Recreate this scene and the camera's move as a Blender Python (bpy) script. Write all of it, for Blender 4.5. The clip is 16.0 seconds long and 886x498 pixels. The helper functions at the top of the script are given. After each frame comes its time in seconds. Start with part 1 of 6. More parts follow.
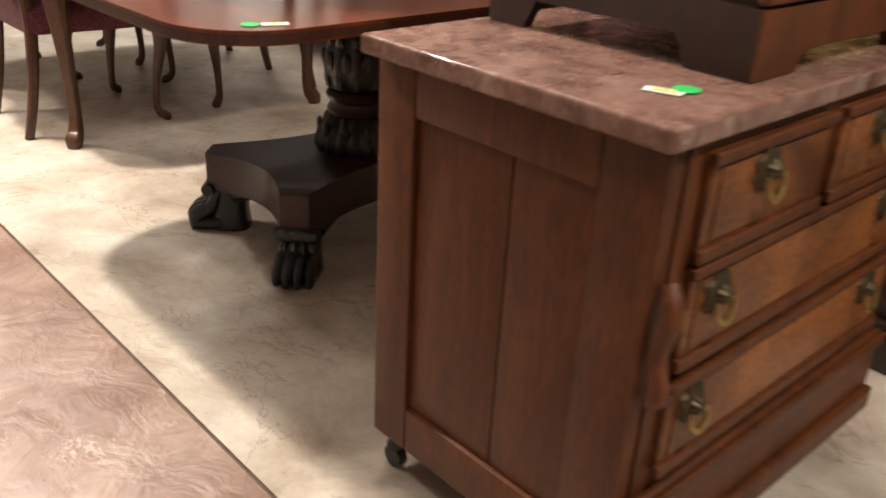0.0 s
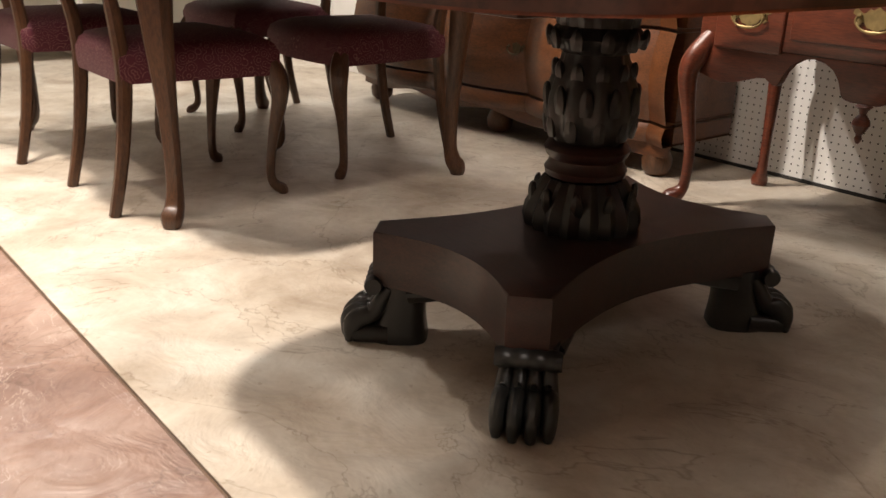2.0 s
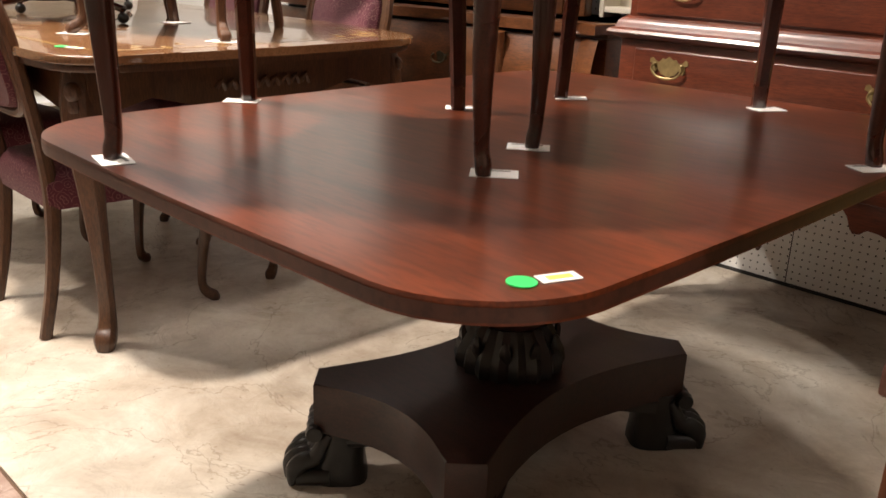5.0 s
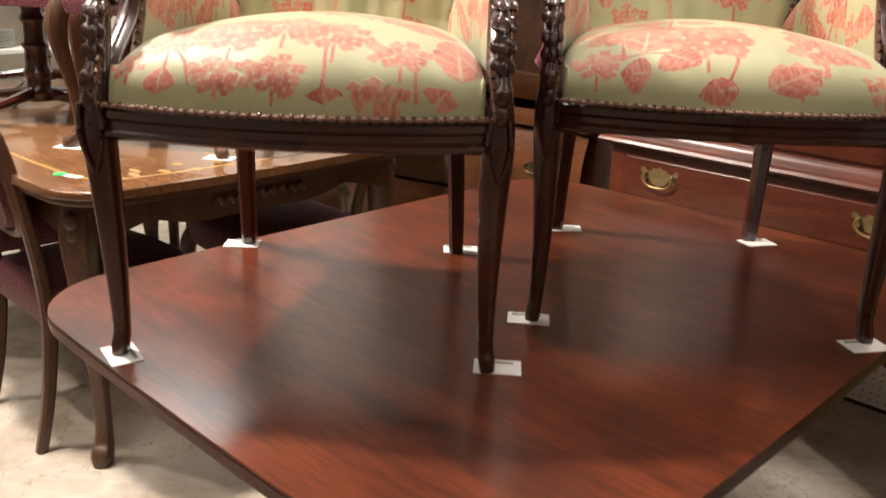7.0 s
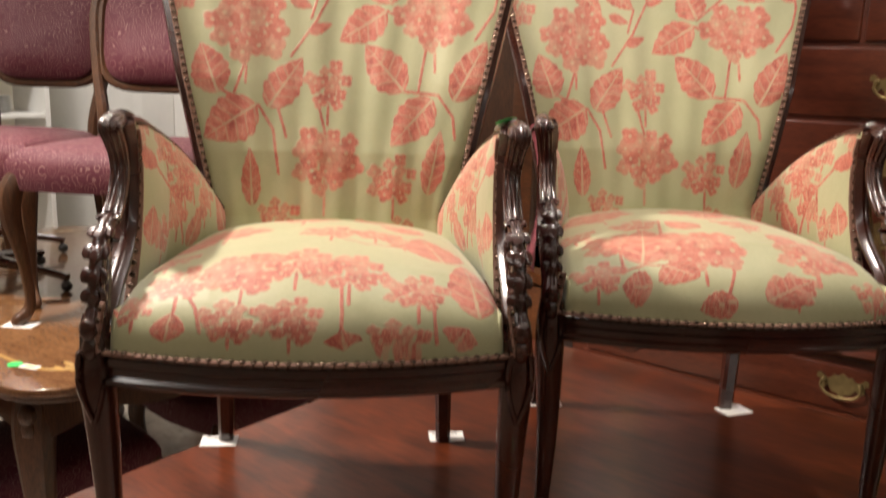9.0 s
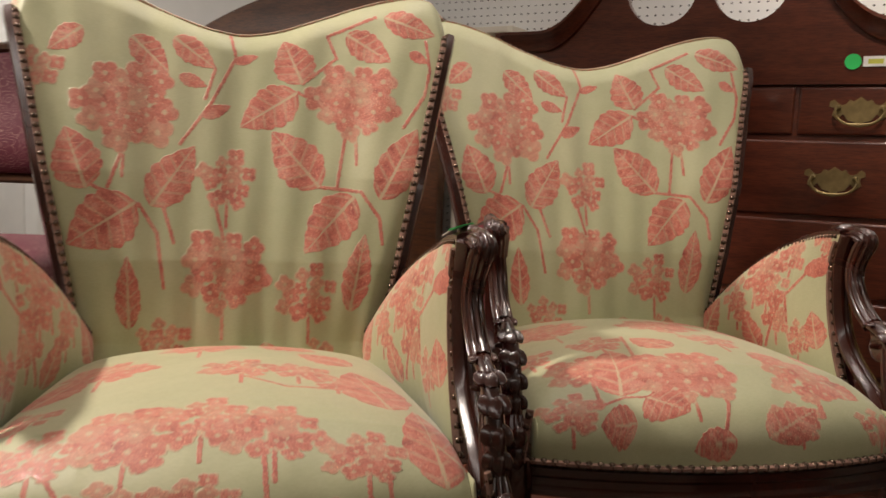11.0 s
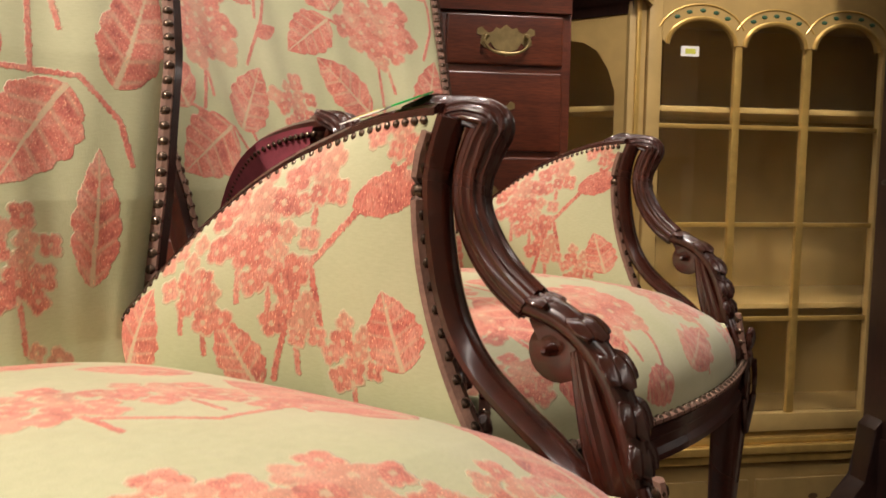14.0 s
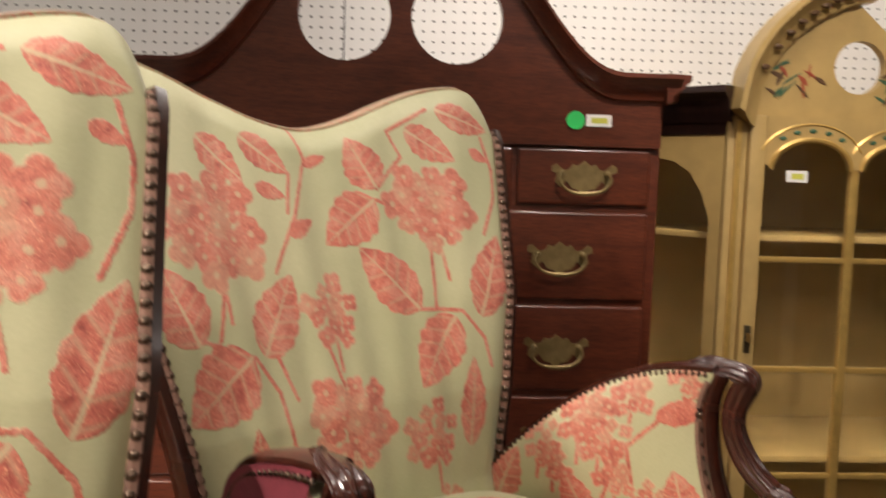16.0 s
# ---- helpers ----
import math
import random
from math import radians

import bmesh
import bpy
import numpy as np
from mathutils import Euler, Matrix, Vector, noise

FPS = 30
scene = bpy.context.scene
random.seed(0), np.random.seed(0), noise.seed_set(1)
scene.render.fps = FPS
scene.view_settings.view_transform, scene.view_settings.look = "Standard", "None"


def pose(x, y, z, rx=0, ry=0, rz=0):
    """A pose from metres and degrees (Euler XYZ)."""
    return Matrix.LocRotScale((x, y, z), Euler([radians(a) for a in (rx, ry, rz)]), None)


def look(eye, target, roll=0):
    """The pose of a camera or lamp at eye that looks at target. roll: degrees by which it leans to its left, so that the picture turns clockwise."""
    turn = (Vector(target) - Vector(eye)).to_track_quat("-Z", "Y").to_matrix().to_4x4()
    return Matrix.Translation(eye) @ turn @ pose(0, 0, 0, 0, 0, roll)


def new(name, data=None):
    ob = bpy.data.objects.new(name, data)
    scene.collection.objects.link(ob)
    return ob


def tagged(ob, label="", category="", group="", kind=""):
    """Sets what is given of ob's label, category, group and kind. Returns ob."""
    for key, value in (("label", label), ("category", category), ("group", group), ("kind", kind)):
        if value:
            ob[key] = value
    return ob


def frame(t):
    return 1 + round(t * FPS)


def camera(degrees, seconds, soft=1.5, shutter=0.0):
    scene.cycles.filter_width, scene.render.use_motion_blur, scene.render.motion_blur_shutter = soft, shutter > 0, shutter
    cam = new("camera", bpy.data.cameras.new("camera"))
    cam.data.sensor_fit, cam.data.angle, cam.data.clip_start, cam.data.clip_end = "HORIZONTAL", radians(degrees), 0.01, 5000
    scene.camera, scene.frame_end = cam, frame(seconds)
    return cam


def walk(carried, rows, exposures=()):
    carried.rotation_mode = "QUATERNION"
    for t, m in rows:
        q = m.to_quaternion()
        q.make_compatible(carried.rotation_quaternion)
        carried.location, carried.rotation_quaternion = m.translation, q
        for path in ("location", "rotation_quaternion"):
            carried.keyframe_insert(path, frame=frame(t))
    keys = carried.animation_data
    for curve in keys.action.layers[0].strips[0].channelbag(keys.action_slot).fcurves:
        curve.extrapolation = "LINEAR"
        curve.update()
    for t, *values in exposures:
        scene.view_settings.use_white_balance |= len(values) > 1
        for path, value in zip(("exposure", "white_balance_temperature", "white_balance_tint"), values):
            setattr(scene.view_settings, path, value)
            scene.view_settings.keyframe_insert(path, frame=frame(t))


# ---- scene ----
cam = camera(54.2, 16.0, 1.5, 0.5)
PATH = [
    (0, (0.427, 0.076, 1.065), (-0.883, 1.313, 0.197), 3.0),
    (0.5, (0.178, 0.135, 0.961), (-1.169, 1.332, 0.093), 3.0),
    (1, (-0.048, 0.202, 0.892), (-1.433, 1.366, 0.038), 3.1),
    (1.5, (-0.215, 0.227, 0.839), (-1.65, 1.385, 0.065), 2.5),
    (2, (-0.386, 0.241, 0.781), (-1.83, 1.441, 0.091), 1.9),
    (2.5, (-0.437, 0.243, 0.748), (-1.839, 1.504, 0.081), 1.5),
    (3, (-0.463, 0.241, 0.785), (-1.823, 1.551, 0.125), 1.7),
    (3.5, (-0.462, 0.235, 0.852), (-1.804, 1.565, 0.197), 1.9),
    (3.7, (-0.459, 0.23, 0.892), (-1.793, 1.565, 0.23), 2.2),
    (5.8, (-0.395, 0.214, 1.152), (-1.723, 1.566, 0.511), 1.8),
    (6, (-0.411, 0.212, 1.181), (-1.729, 1.573, 0.54), 2.1),
    (6.5, (-0.434, 0.234, 1.276), (-1.75, 1.6, 0.641), 2.1),
    (7, (-0.488, 0.237, 1.347), (-1.798, 1.609, 0.713), 2.1),
    (7.5, (-0.573, 0.231, 1.432), (-1.833, 1.652, 0.804), 1.6),
    (8, (-0.643, 0.231, 1.472), (-1.851, 1.697, 0.846), 1.6),
    (8.5, (-0.65, 0.216, 1.504), (-1.846, 1.71, 0.923), 1.7),
    (9, (-0.642, 0.196, 1.525), (-1.858, 1.728, 1.11), 1.7),
    (9.2, (-0.643, 0.199, 1.535), (-1.863, 1.744, 1.181), 1.6),
    (11.3, (-0.978, 0.394, 1.532), (-1.849, 2.184, 1.332), 2.3),
    (11.5, (-1.04, 0.417, 1.511), (-1.81, 2.252, 1.313), 2.2),
    (12, (-1.138, 0.489, 1.452), (-1.692, 2.401, 1.256), 1.7),
    (12.5, (-1.241, 0.565, 1.414), (-1.601, 2.523, 1.219), 1.5),
    (13, (-1.349, 0.61, 1.386), (-1.447, 2.598, 1.195), 1.3),
    (13.5, (-1.442, 0.643, 1.375), (-1.257, 2.625, 1.185), 1.1),
    (14, (-1.497, 0.661, 1.393), (-1.162, 2.623, 1.205), 0.9),
    (14.5, (-1.504, 0.68, 1.434), (-1.112, 2.632, 1.243), 1.1),
    (15, (-1.452, 0.754, 1.504), (-1.055, 2.705, 1.312), 1.2),
    (15.5, (-1.422, 0.832, 1.58), (-1.111, 2.798, 1.391), 1.5),
    (16, (-1.424, 0.848, 1.669), (-1.301, 2.836, 1.486), 1.7),
]
EXPOSURES = [(0, 0.5), (3.5, 0.45), (6.0, 0.33), (7.0, 0.22), (8.0, 0.02), (9.0, -0.25), (11.4, -0.92), (12.2, -0.72), (13.0, -0.48), (14.0, -0.4), (15.4, -0.5), (16.0, -0.52)]
walk(cam, [(t, look(eye, target, roll)) for t, eye, target, roll in PATH], EXPOSURES)


# ---- world and light ----
world = bpy.data.worlds.new("shop_air")
scene.world = world
world.use_nodes = True
world.node_tree.nodes["Background"].inputs[0].default_value = (1.0, 0.94, 0.88, 1)
world.node_tree.nodes["Background"].inputs[1].default_value = 0.03


def spot(x, y, z, tx, ty, tz, watts, degrees, radius, colour=(1.0, 0.88, 0.78), blend=0.6):
    d = bpy.data.lights.new("unseen_spot", "SPOT")
    d.energy, d.spot_size, d.spot_blend, d.shadow_soft_size, d.color = watts, radians(degrees), blend, radius, colour
    new("unseen_spot", d).matrix_world = look((x, y, z), (tx, ty, tz))


def tube_light(x, y, z, sx, sy, watts, colour=(1.0, 0.94, 0.88)):
    d = bpy.data.lights.new("fill_tube", "AREA")
    d.shape, d.size, d.size_y, d.energy, d.color = "RECTANGLE", sx, sy, watts, colour
    new("fill_tube", d).matrix_world = pose(x, y, z)


# No lamp is in view: the first spot is set from the table's shadow.
spot(-2.93, 0.66, 2.95, -1.75, 1.0, 0.0, 385, 95, 0.07)
spot(-1.68, 1.56, 2.95, -1.50, 1.50, 1.1, 66, 80, 0.08)
spot(-0.9, 2.0, 2.95, -1.5, 2.9, 0.2, 42, 85, 0.06)
# Added spots to brighten the cabinet and wall, right-hand floor and stacked chairs.
spot(-0.72, 1.35, 2.95, -0.5, 3.0, 2.0, 140, 70, 0.08)
spot(1.3, 0.9, 2.95, 0.35, 1.3, 0.0, 130, 80, 0.06)
spot(-3.6, 0.2, 2.95, -3.2, 1.6, 1.0, 120, 80, 0.06)
# Unseen ceiling strips, added as soft fill and to lift both ends.
tube_light(-1.6, -0.2, 2.98, 3.2, 0.16, 18)
tube_light(-1.6, 2.3, 2.98, 3.2, 0.16, 17)
tube_light(-4.9, 1.4, 2.98, 0.16, 3.2, 65)
tube_light(1.6, 0.6, 2.98, 0.16, 3.2, 14)


# ---- materials ----
def node_mat(name, rough=0.5, metal=0.0, coat=0.0, coat_rough=0.1, spec=0.5):
    m = bpy.data.materials.new(name)
    m.use_nodes = True
    b = m.node_tree.nodes["Principled BSDF"]
    b.inputs["Roughness"].default_value = rough
    b.inputs["Metallic"].default_value = metal
    b.inputs["Coat Weight"].default_value = coat
    b.inputs["Coat Roughness"].default_value = coat_rough
    b.inputs["Specular IOR Level"].default_value = spec
    return m, m.node_tree, b


def add(nt, kind, **values):
    n = nt.nodes.new(kind)
    for key, v in values.items():
        n.inputs[key.replace("_", " ")].default_value = v
    return n


def coords(nt, scale=(1, 1, 1), world_space=False):
    """Object coordinates, scaled."""
    if world_space:
        src = nt.nodes.new("ShaderNodeNewGeometry").outputs["Position"]
    else:
        src = nt.nodes.new("ShaderNodeTexCoord").outputs["Object"]
    mp = nt.nodes.new("ShaderNodeMapping")
    mp.inputs["Scale"].default_value = scale
    nt.links.new(src, mp.inputs["Vector"])
    return mp.outputs["Vector"]


def noise_tex(nt, vec, scale, detail=4.0, rough=0.55, distort=0.0):
    n = add(nt, "ShaderNodeTexNoise", Scale=scale, Detail=detail, Roughness=rough, Distortion=distort)
    nt.links.new(vec, n.inputs["Vector"])
    return n.outputs["Fac"]


def ramp(nt, fac, stops):
    r = nt.nodes.new("ShaderNodeValToRGB")
    els = r.color_ramp.elements
    while len(els) < len(stops):
        els.new(0.5)
    for e, (p, c) in zip(els, stops):
        e.position, e.color = p, (*c, 1)
    nt.links.new(fac, r.inputs[0])
    return r.outputs[0]


def mix(nt, fac, a, b, mode="MIX"):
    n = nt.nodes.new("ShaderNodeMix")
    n.data_type, n.blend_type = "RGBA", mode
    for sock, v in ((n.inputs[0], fac), (n.inputs[6], a), (n.inputs[7], b)):
        if hasattr(v, "is_linked"):
            nt.links.new(v, sock)
        else:
            sock.default_value = v if isinstance(v, float) else (*v, 1)
    return n.outputs[2]


def bump(nt, b, height, strength=0.2, distance=0.002, after=None):
    n = add(nt, "ShaderNodeBump", Strength=strength, Distance=distance)
    nt.links.new(height, n.inputs["Height"])
    if after is not None:
        nt.links.new(after, n.inputs["Normal"])
    nt.links.new(n.outputs["Normal"], b.inputs["Normal"])
    return n.outputs["Normal"]


def wood(name, dark, light, grain=(3, 3, 40), rough=0.35, coat=0.3, coat_rough=0.15, figure=0.4, relief=0.15, sway=1.0):
    """Timber: long grain streaks, a slow figure and fine pores; grain gives the stretch of the noise along each axis."""
    m, nt, b = node_mat(name, rough, 0, coat, coat_rough)
    v = coords(nt, grain)
    a = noise_tex(nt, v, 3.0, 6, 0.6, 0.8)
    fine = noise_tex(nt, v, 22.0, 3, 0.6)
    slow = noise_tex(nt, coords(nt), 3.0, 3, 0.5, 1.0)
    mid = tuple(0.5 * (p + q) for p, q in zip(dark, light))
    c = ramp(nt, a, ((0.3, dark), (0.5, mid), (0.72, light)))
    c = mix(nt, figure, c, ramp(nt, slow, ((0.35, dark), (0.65, light))))
    c = mix(nt, 0.35, c, ramp(nt, fine, ((0.4, tuple(0.4 * q for q in dark)), (0.55, (1, 1, 1)))), "MULTIPLY")
    nt.links.new(c, b.inputs["Base Color"])
    r = nt.nodes.new("ShaderNodeMapRange")
    r.inputs[3].default_value, r.inputs[4].default_value = rough - 0.08 * sway, rough + 0.14 * sway
    nt.links.new(slow, r.inputs[0])
    nt.links.new(r.outputs[0], b.inputs["Roughness"])
    if relief:
        bump(nt, b, fine, relief, 0.0006)
    return m


def plain(name, colour, rough=0.5, metal=0.0, vary=0.15, scale=25.0, coat=0.0, relief=0.1, depth=0.001):
    m, nt, b = node_mat(name, rough, metal, coat)
    n = noise_tex(nt, coords(nt), scale, 5, 0.6)
    big = noise_tex(nt, coords(nt), scale * 0.15, 3, 0.6)
    lo, hi = tuple(c * (1 - vary) for c in colour), tuple(min(1, c * (1 + vary)) for c in colour)
    c = mix(nt, 0.5, ramp(nt, n, ((0.3, lo), (0.7, hi))), ramp(nt, big, ((0.35, lo), (0.65, hi))))
    nt.links.new(c, b.inputs["Base Color"])
    bump(nt, b, n, relief, depth)
    return m


def concrete_material(name, stops, vein, lit_scratches=0.0):
    """Trowelled, stained concrete: cloudy colour, hairline scratches, small ridges and painted ridge highlights."""
    m, nt, b = node_mat(name, 0.5, 0, 0.0)
    v = coords(nt, world_space=True)
    cloud = noise_tex(nt, v, 1.6, 6, 0.6, 1.2)
    blotch = noise_tex(nt, v, 5.0, 5, 0.65, 0.6)
    c = mix(nt, 0.45, ramp(nt, cloud, stops), ramp(nt, blotch, stops))
    ridge = noise_tex(nt, coords(nt, (1, 1.0, 1), True), 7.0, 4, 0.55, 0.9)
    edge = ramp(nt, ridge, ((0.485, (1, 1, 1)), (0.5, vein), (0.515, (1, 1, 1))))
    c = mix(nt, 0.12, c, edge, "MULTIPLY")
    if lit_scratches:
        # Pale scratches, with the highlights on the stamped ridges painted into their colour.
        sw = noise_tex(nt, coords(nt, (1.0, 1.9, 1), True), 5.5, 3, 0.6, 2.2)
        lines = ramp(nt, sw, ((0.482, (0, 0, 0)), (0.5, (1, 1, 1)), (0.51, (0, 0, 0))))
        where = ramp(nt, noise_tex(nt, v, 4.5, 2, 0.5), ((0.45, (0, 0, 0)), (0.65, (0.8, 0.8, 0.8))))
        sw = mix(nt, 1.0, lines, where, "MULTIPLY")
        c = mix(nt, sw, c, (0.66, 0.55, 0.47))
    scuff = noise_tex(nt, coords(nt, (1, 1.6, 1), True), 5.0, 6, 0.7, 0.6)
    c = mix(nt, 0.35, c, ramp(nt, scuff, ((0.3, (0.62, 0.58, 0.53)), (0.6, (1, 1, 1)))), "MULTIPLY")
    crack = noise_tex(nt, v, 1.7, 6, 0.6, 0.7)
    c = mix(nt, 0.5, c, ramp(nt, crack, ((0.495, (1, 1, 1)), (0.5, (0.35, 0.28, 0.2)), (0.505, (1, 1, 1)))), "MULTIPLY")
    spots = noise_tex(nt, v, 60.0, 2, 0.5)
    c = mix(nt, 0.4, c, ramp(nt, spots, ((0.27, vein), (0.33, (1, 1, 1)))), "MULTIPLY")
    nt.links.new(c, b.inputs["Base Color"])
    r = nt.nodes.new("ShaderNodeMapRange")
    r.inputs[3].default_value, r.inputs[4].default_value = 0.3, 0.6
    nt.links.new(blotch, r.inputs[0])
    nt.links.new(r.outputs[0], b.inputs["Roughness"])
    n1 = bump(nt, b, ridge, 0.8, 0.014)
    bump(nt, b, noise_tex(nt, v, 35.0, 4, 0.6), 0.15, 0.003, n1)
    return m


M_FLOOR = concrete_material("cream_concrete", ((0.34, (0.30, 0.23, 0.165)), (0.5, (0.54, 0.47, 0.38)), (0.66, (0.70, 0.66, 0.58))), (0.5, 0.42, 0.32))
M_AISLE = concrete_material("terracotta_concrete", ((0.36, (0.17, 0.092, 0.068)), (0.5, (0.29, 0.18, 0.135)), (0.64, (0.46, 0.34, 0.28))), (0.45, 0.36, 0.3), 1.0)
M_WALL = plain("cream_wall_paint", (0.72, 0.67, 0.56), 0.6, vary=0.06, scale=8)
M_CEIL = plain("white_ceiling_paint", (0.75, 0.73, 0.68), 0.8, vary=0.05, scale=8)
M_MAHOG = wood("red_mahogany_veneer", (0.028, 0.0065, 0.003), (0.195, 0.043, 0.014), (0.8, 6, 6), 0.3, 0.4, 0.2, 0.42, 0.0, 0.1)
M_MAHOG_EDGE = wood("dark_mahogany_edge", (0.025, 0.01, 0.007), (0.07, 0.025, 0.015), (3, 3, 3), 0.35, 0.3)
M_PED = wood("brown_mahogany_plinth", (0.014, 0.006, 0.0045), (0.055, 0.017, 0.010), (4, 20, 20), 0.4, 0.2)
M_BLACK = plain("worn_ebonised_carving", (0.014, 0.014, 0.013), 0.38, 0, 0.5, 30, 0.2, 0.4, 0.003)
M_CHAIR = wood("dark_carved_mahogany", (0.014, 0.0035, 0.002), (0.068, 0.0135, 0.006), (10, 10, 10), 0.24, 0.6, 0.12, 0.3, 0.1)
M_NAIL = plain("antiqued_brass_nail", (0.10, 0.066, 0.046), 0.26, 0.85, 0.3, 200)
M_GIMP = plain("brown_gimp_braid", (0.18, 0.095, 0.065), 0.8, 0, 0.4, 300, 0, 0.5, 0.002)
M_WALNUT = wood("walnut_case", (0.046, 0.0115, 0.002), (0.17, 0.046, 0.007), (10, 10, 1.2), 0.48, 0.06, 0.2, 0.3, 0.2)
M_BURL = wood("burl_walnut_veneer", (0.05, 0.014, 0.004), (0.36, 0.125, 0.028), (3, 4, 5), 0.4, 0.2, 0.2, 0.8, 0.1)
M_BRASS = plain("aged_brass", (0.42, 0.30, 0.12), 0.3, 0.95, 0.35, 60)
M_OLDBRASS = plain("dull_brass_plate", (0.27, 0.20, 0.085), 0.42, 0.55, 0.4, 60)
M_DBRASS = plain("tarnished_bronze", (0.09, 0.07, 0.04), 0.45, 0.8, 0.4, 60)
M_CHERRY = wood("cherry_highboy", (0.055, 0.012, 0.006), (0.17, 0.040, 0.017), (1.6, 12, 16), 0.3, 0.35, 0.15, 0.4, 0.08)
M_GROOVE = plain("shadow_gap_wood", (0.02, 0.008, 0.005), 0.6, 0, 0.3, 30)
M_PEG = plain("white_pegboard", (0.84, 0.83, 0.80), 0.5, 0, 0.05, 10)
M_HOLE = plain("pegboard_hole", (0.03, 0.028, 0.025), 0.9, 0, 0.1, 20)
M_OAK = wood("brown_french_walnut", (0.045, 0.018, 0.008), (0.13, 0.055, 0.022), (12, 12, 2), 0.4, 0.25)
M_OAKTOP = wood("polished_inlaid_top", (0.12, 0.05, 0.02), (0.26, 0.13, 0.055), (2, 14, 14), 0.2, 0.6, 0.06)
M_INLAY = plain("pale_marquetry", (0.42, 0.25, 0.08), 0.25, 0, 0.3, 40, 0.5)
M_PINE = wood("honey_serpentine_front", (0.055, 0.018, 0.006), (0.17, 0.058, 0.017), (2, 10, 12), 0.35, 0.35)
M_PAPER = plain("white_price_tag", (0.86, 0.85, 0.82), 0.6, 0, 0.03, 20)
M_GREEN = plain("green_sticker", (0.03, 0.55, 0.12), 0.5, 0, 0.05, 20)
M_YELLOW = plain("yellow_tag_print", (0.62, 0.62, 0.10), 0.6, 0, 0.05, 20)
M_INK = plain("grey_print", (0.25, 0.24, 0.22), 0.7, 0, 0.1, 20)
M_DARKWOOD = wood("dark_stained_armoire", (0.014, 0.006, 0.005), (0.045, 0.017, 0.012), (10, 10, 1.5), 0.4, 0.25)
M_GOLD = plain("antique_gold_paint", (0.43, 0.295, 0.108), 0.45, 0.0, 0.22, 14, 0.1, 0.2, 0.001)
M_GOLDTRIM = plain("gilt_moulding", (0.58, 0.38, 0.11), 0.32, 0.55, 0.25, 40)
M_UMBER = plain("painted_umber_motif", (0.10, 0.05, 0.02), 0.5, 0, 0.3, 40)
M_GREENPAINT = plain("painted_dark_green", (0.04, 0.10, 0.05), 0.5, 0, 0.3, 40)
M_REDPAINT = plain("painted_brick_red", (0.32, 0.07, 0.03), 0.5, 0, 0.3, 40)
M_MAROON_BACK = plain("plain_rose_lining", (0.22, 0.035, 0.05), 0.75, 0, 0.2, 300, 0, 0.3, 0.001)


def marble_material():
    m, nt, b = node_mat("rose_brown_marble", 0.22, 0, 0.2)
    v = coords(nt)
    a = noise_tex(nt, v, 7.0, 7, 0.65, 1.6)
    c = ramp(nt, a, ((0.28, (0.07, 0.03, 0.024)), (0.5, (0.20, 0.105, 0.08)), (0.62, (0.26, 0.15, 0.115)), (0.75, (0.40, 0.27, 0.2))))
    scratch = noise_tex(nt, coords(nt, (9, 1.2, 1)), 6.0, 3, 0.6, 1.8)
    c = mix(nt, ramp(nt, scratch, ((0.485, (0, 0, 0)), (0.5, (0.6, 0.6, 0.6)), (0.507, (0, 0, 0)))), c, (0.55, 0.45, 0.38))
    nt.links.new(c, b.inputs["Base Color"])
    r = ramp(nt, noise_tex(nt, v, 30.0, 4), ((0.3, (0.12, 0.12, 0.12)), (0.7, (0.42, 0.42, 0.42))))
    nt.links.new(r, b.inputs["Roughness"])
    return m


def purple_material():
    """Burgundy damask: swirling pale scrolls on a plum ground."""
    m, nt, b = node_mat("burgundy_damask", 0.7, 0, 0)
    b.inputs["Sheen Weight"].default_value = 0.08
    v = coords(nt)
    vo = add(nt, "ShaderNodeTexVoronoi", Scale=34.0)
    nt.links.new(v, vo.inputs["Vector"])
    w = nt.nodes.new("ShaderNodeMath")
    w.operation, w.inputs[1].default_value = "MULTIPLY", 26.0
    nt.links.new(vo.outputs["Distance"], w.inputs[0])
    s = nt.nodes.new("ShaderNodeMath")
    s.operation = "SINE"
    nt.links.new(w.outputs[0], s.inputs[0])
    c = ramp(nt, s.outputs[0], ((0.45, (0.095, 0.007, 0.020)), (0.84, (0.12, 0.012, 0.027)), (0.95, (0.23, 0.11, 0.10))))
    n = noise_tex(nt, v, 400.0, 2)
    c = mix(nt, 0.5, c, ramp(nt, n, ((0.3, (0.6, 0.6, 0.6)), (0.7, (1, 1, 1)))), "MULTIPLY")
    nt.links.new(c, b.inputs["Base Color"])
    bump(nt, b, n, 0.3, 0.001)
    return m


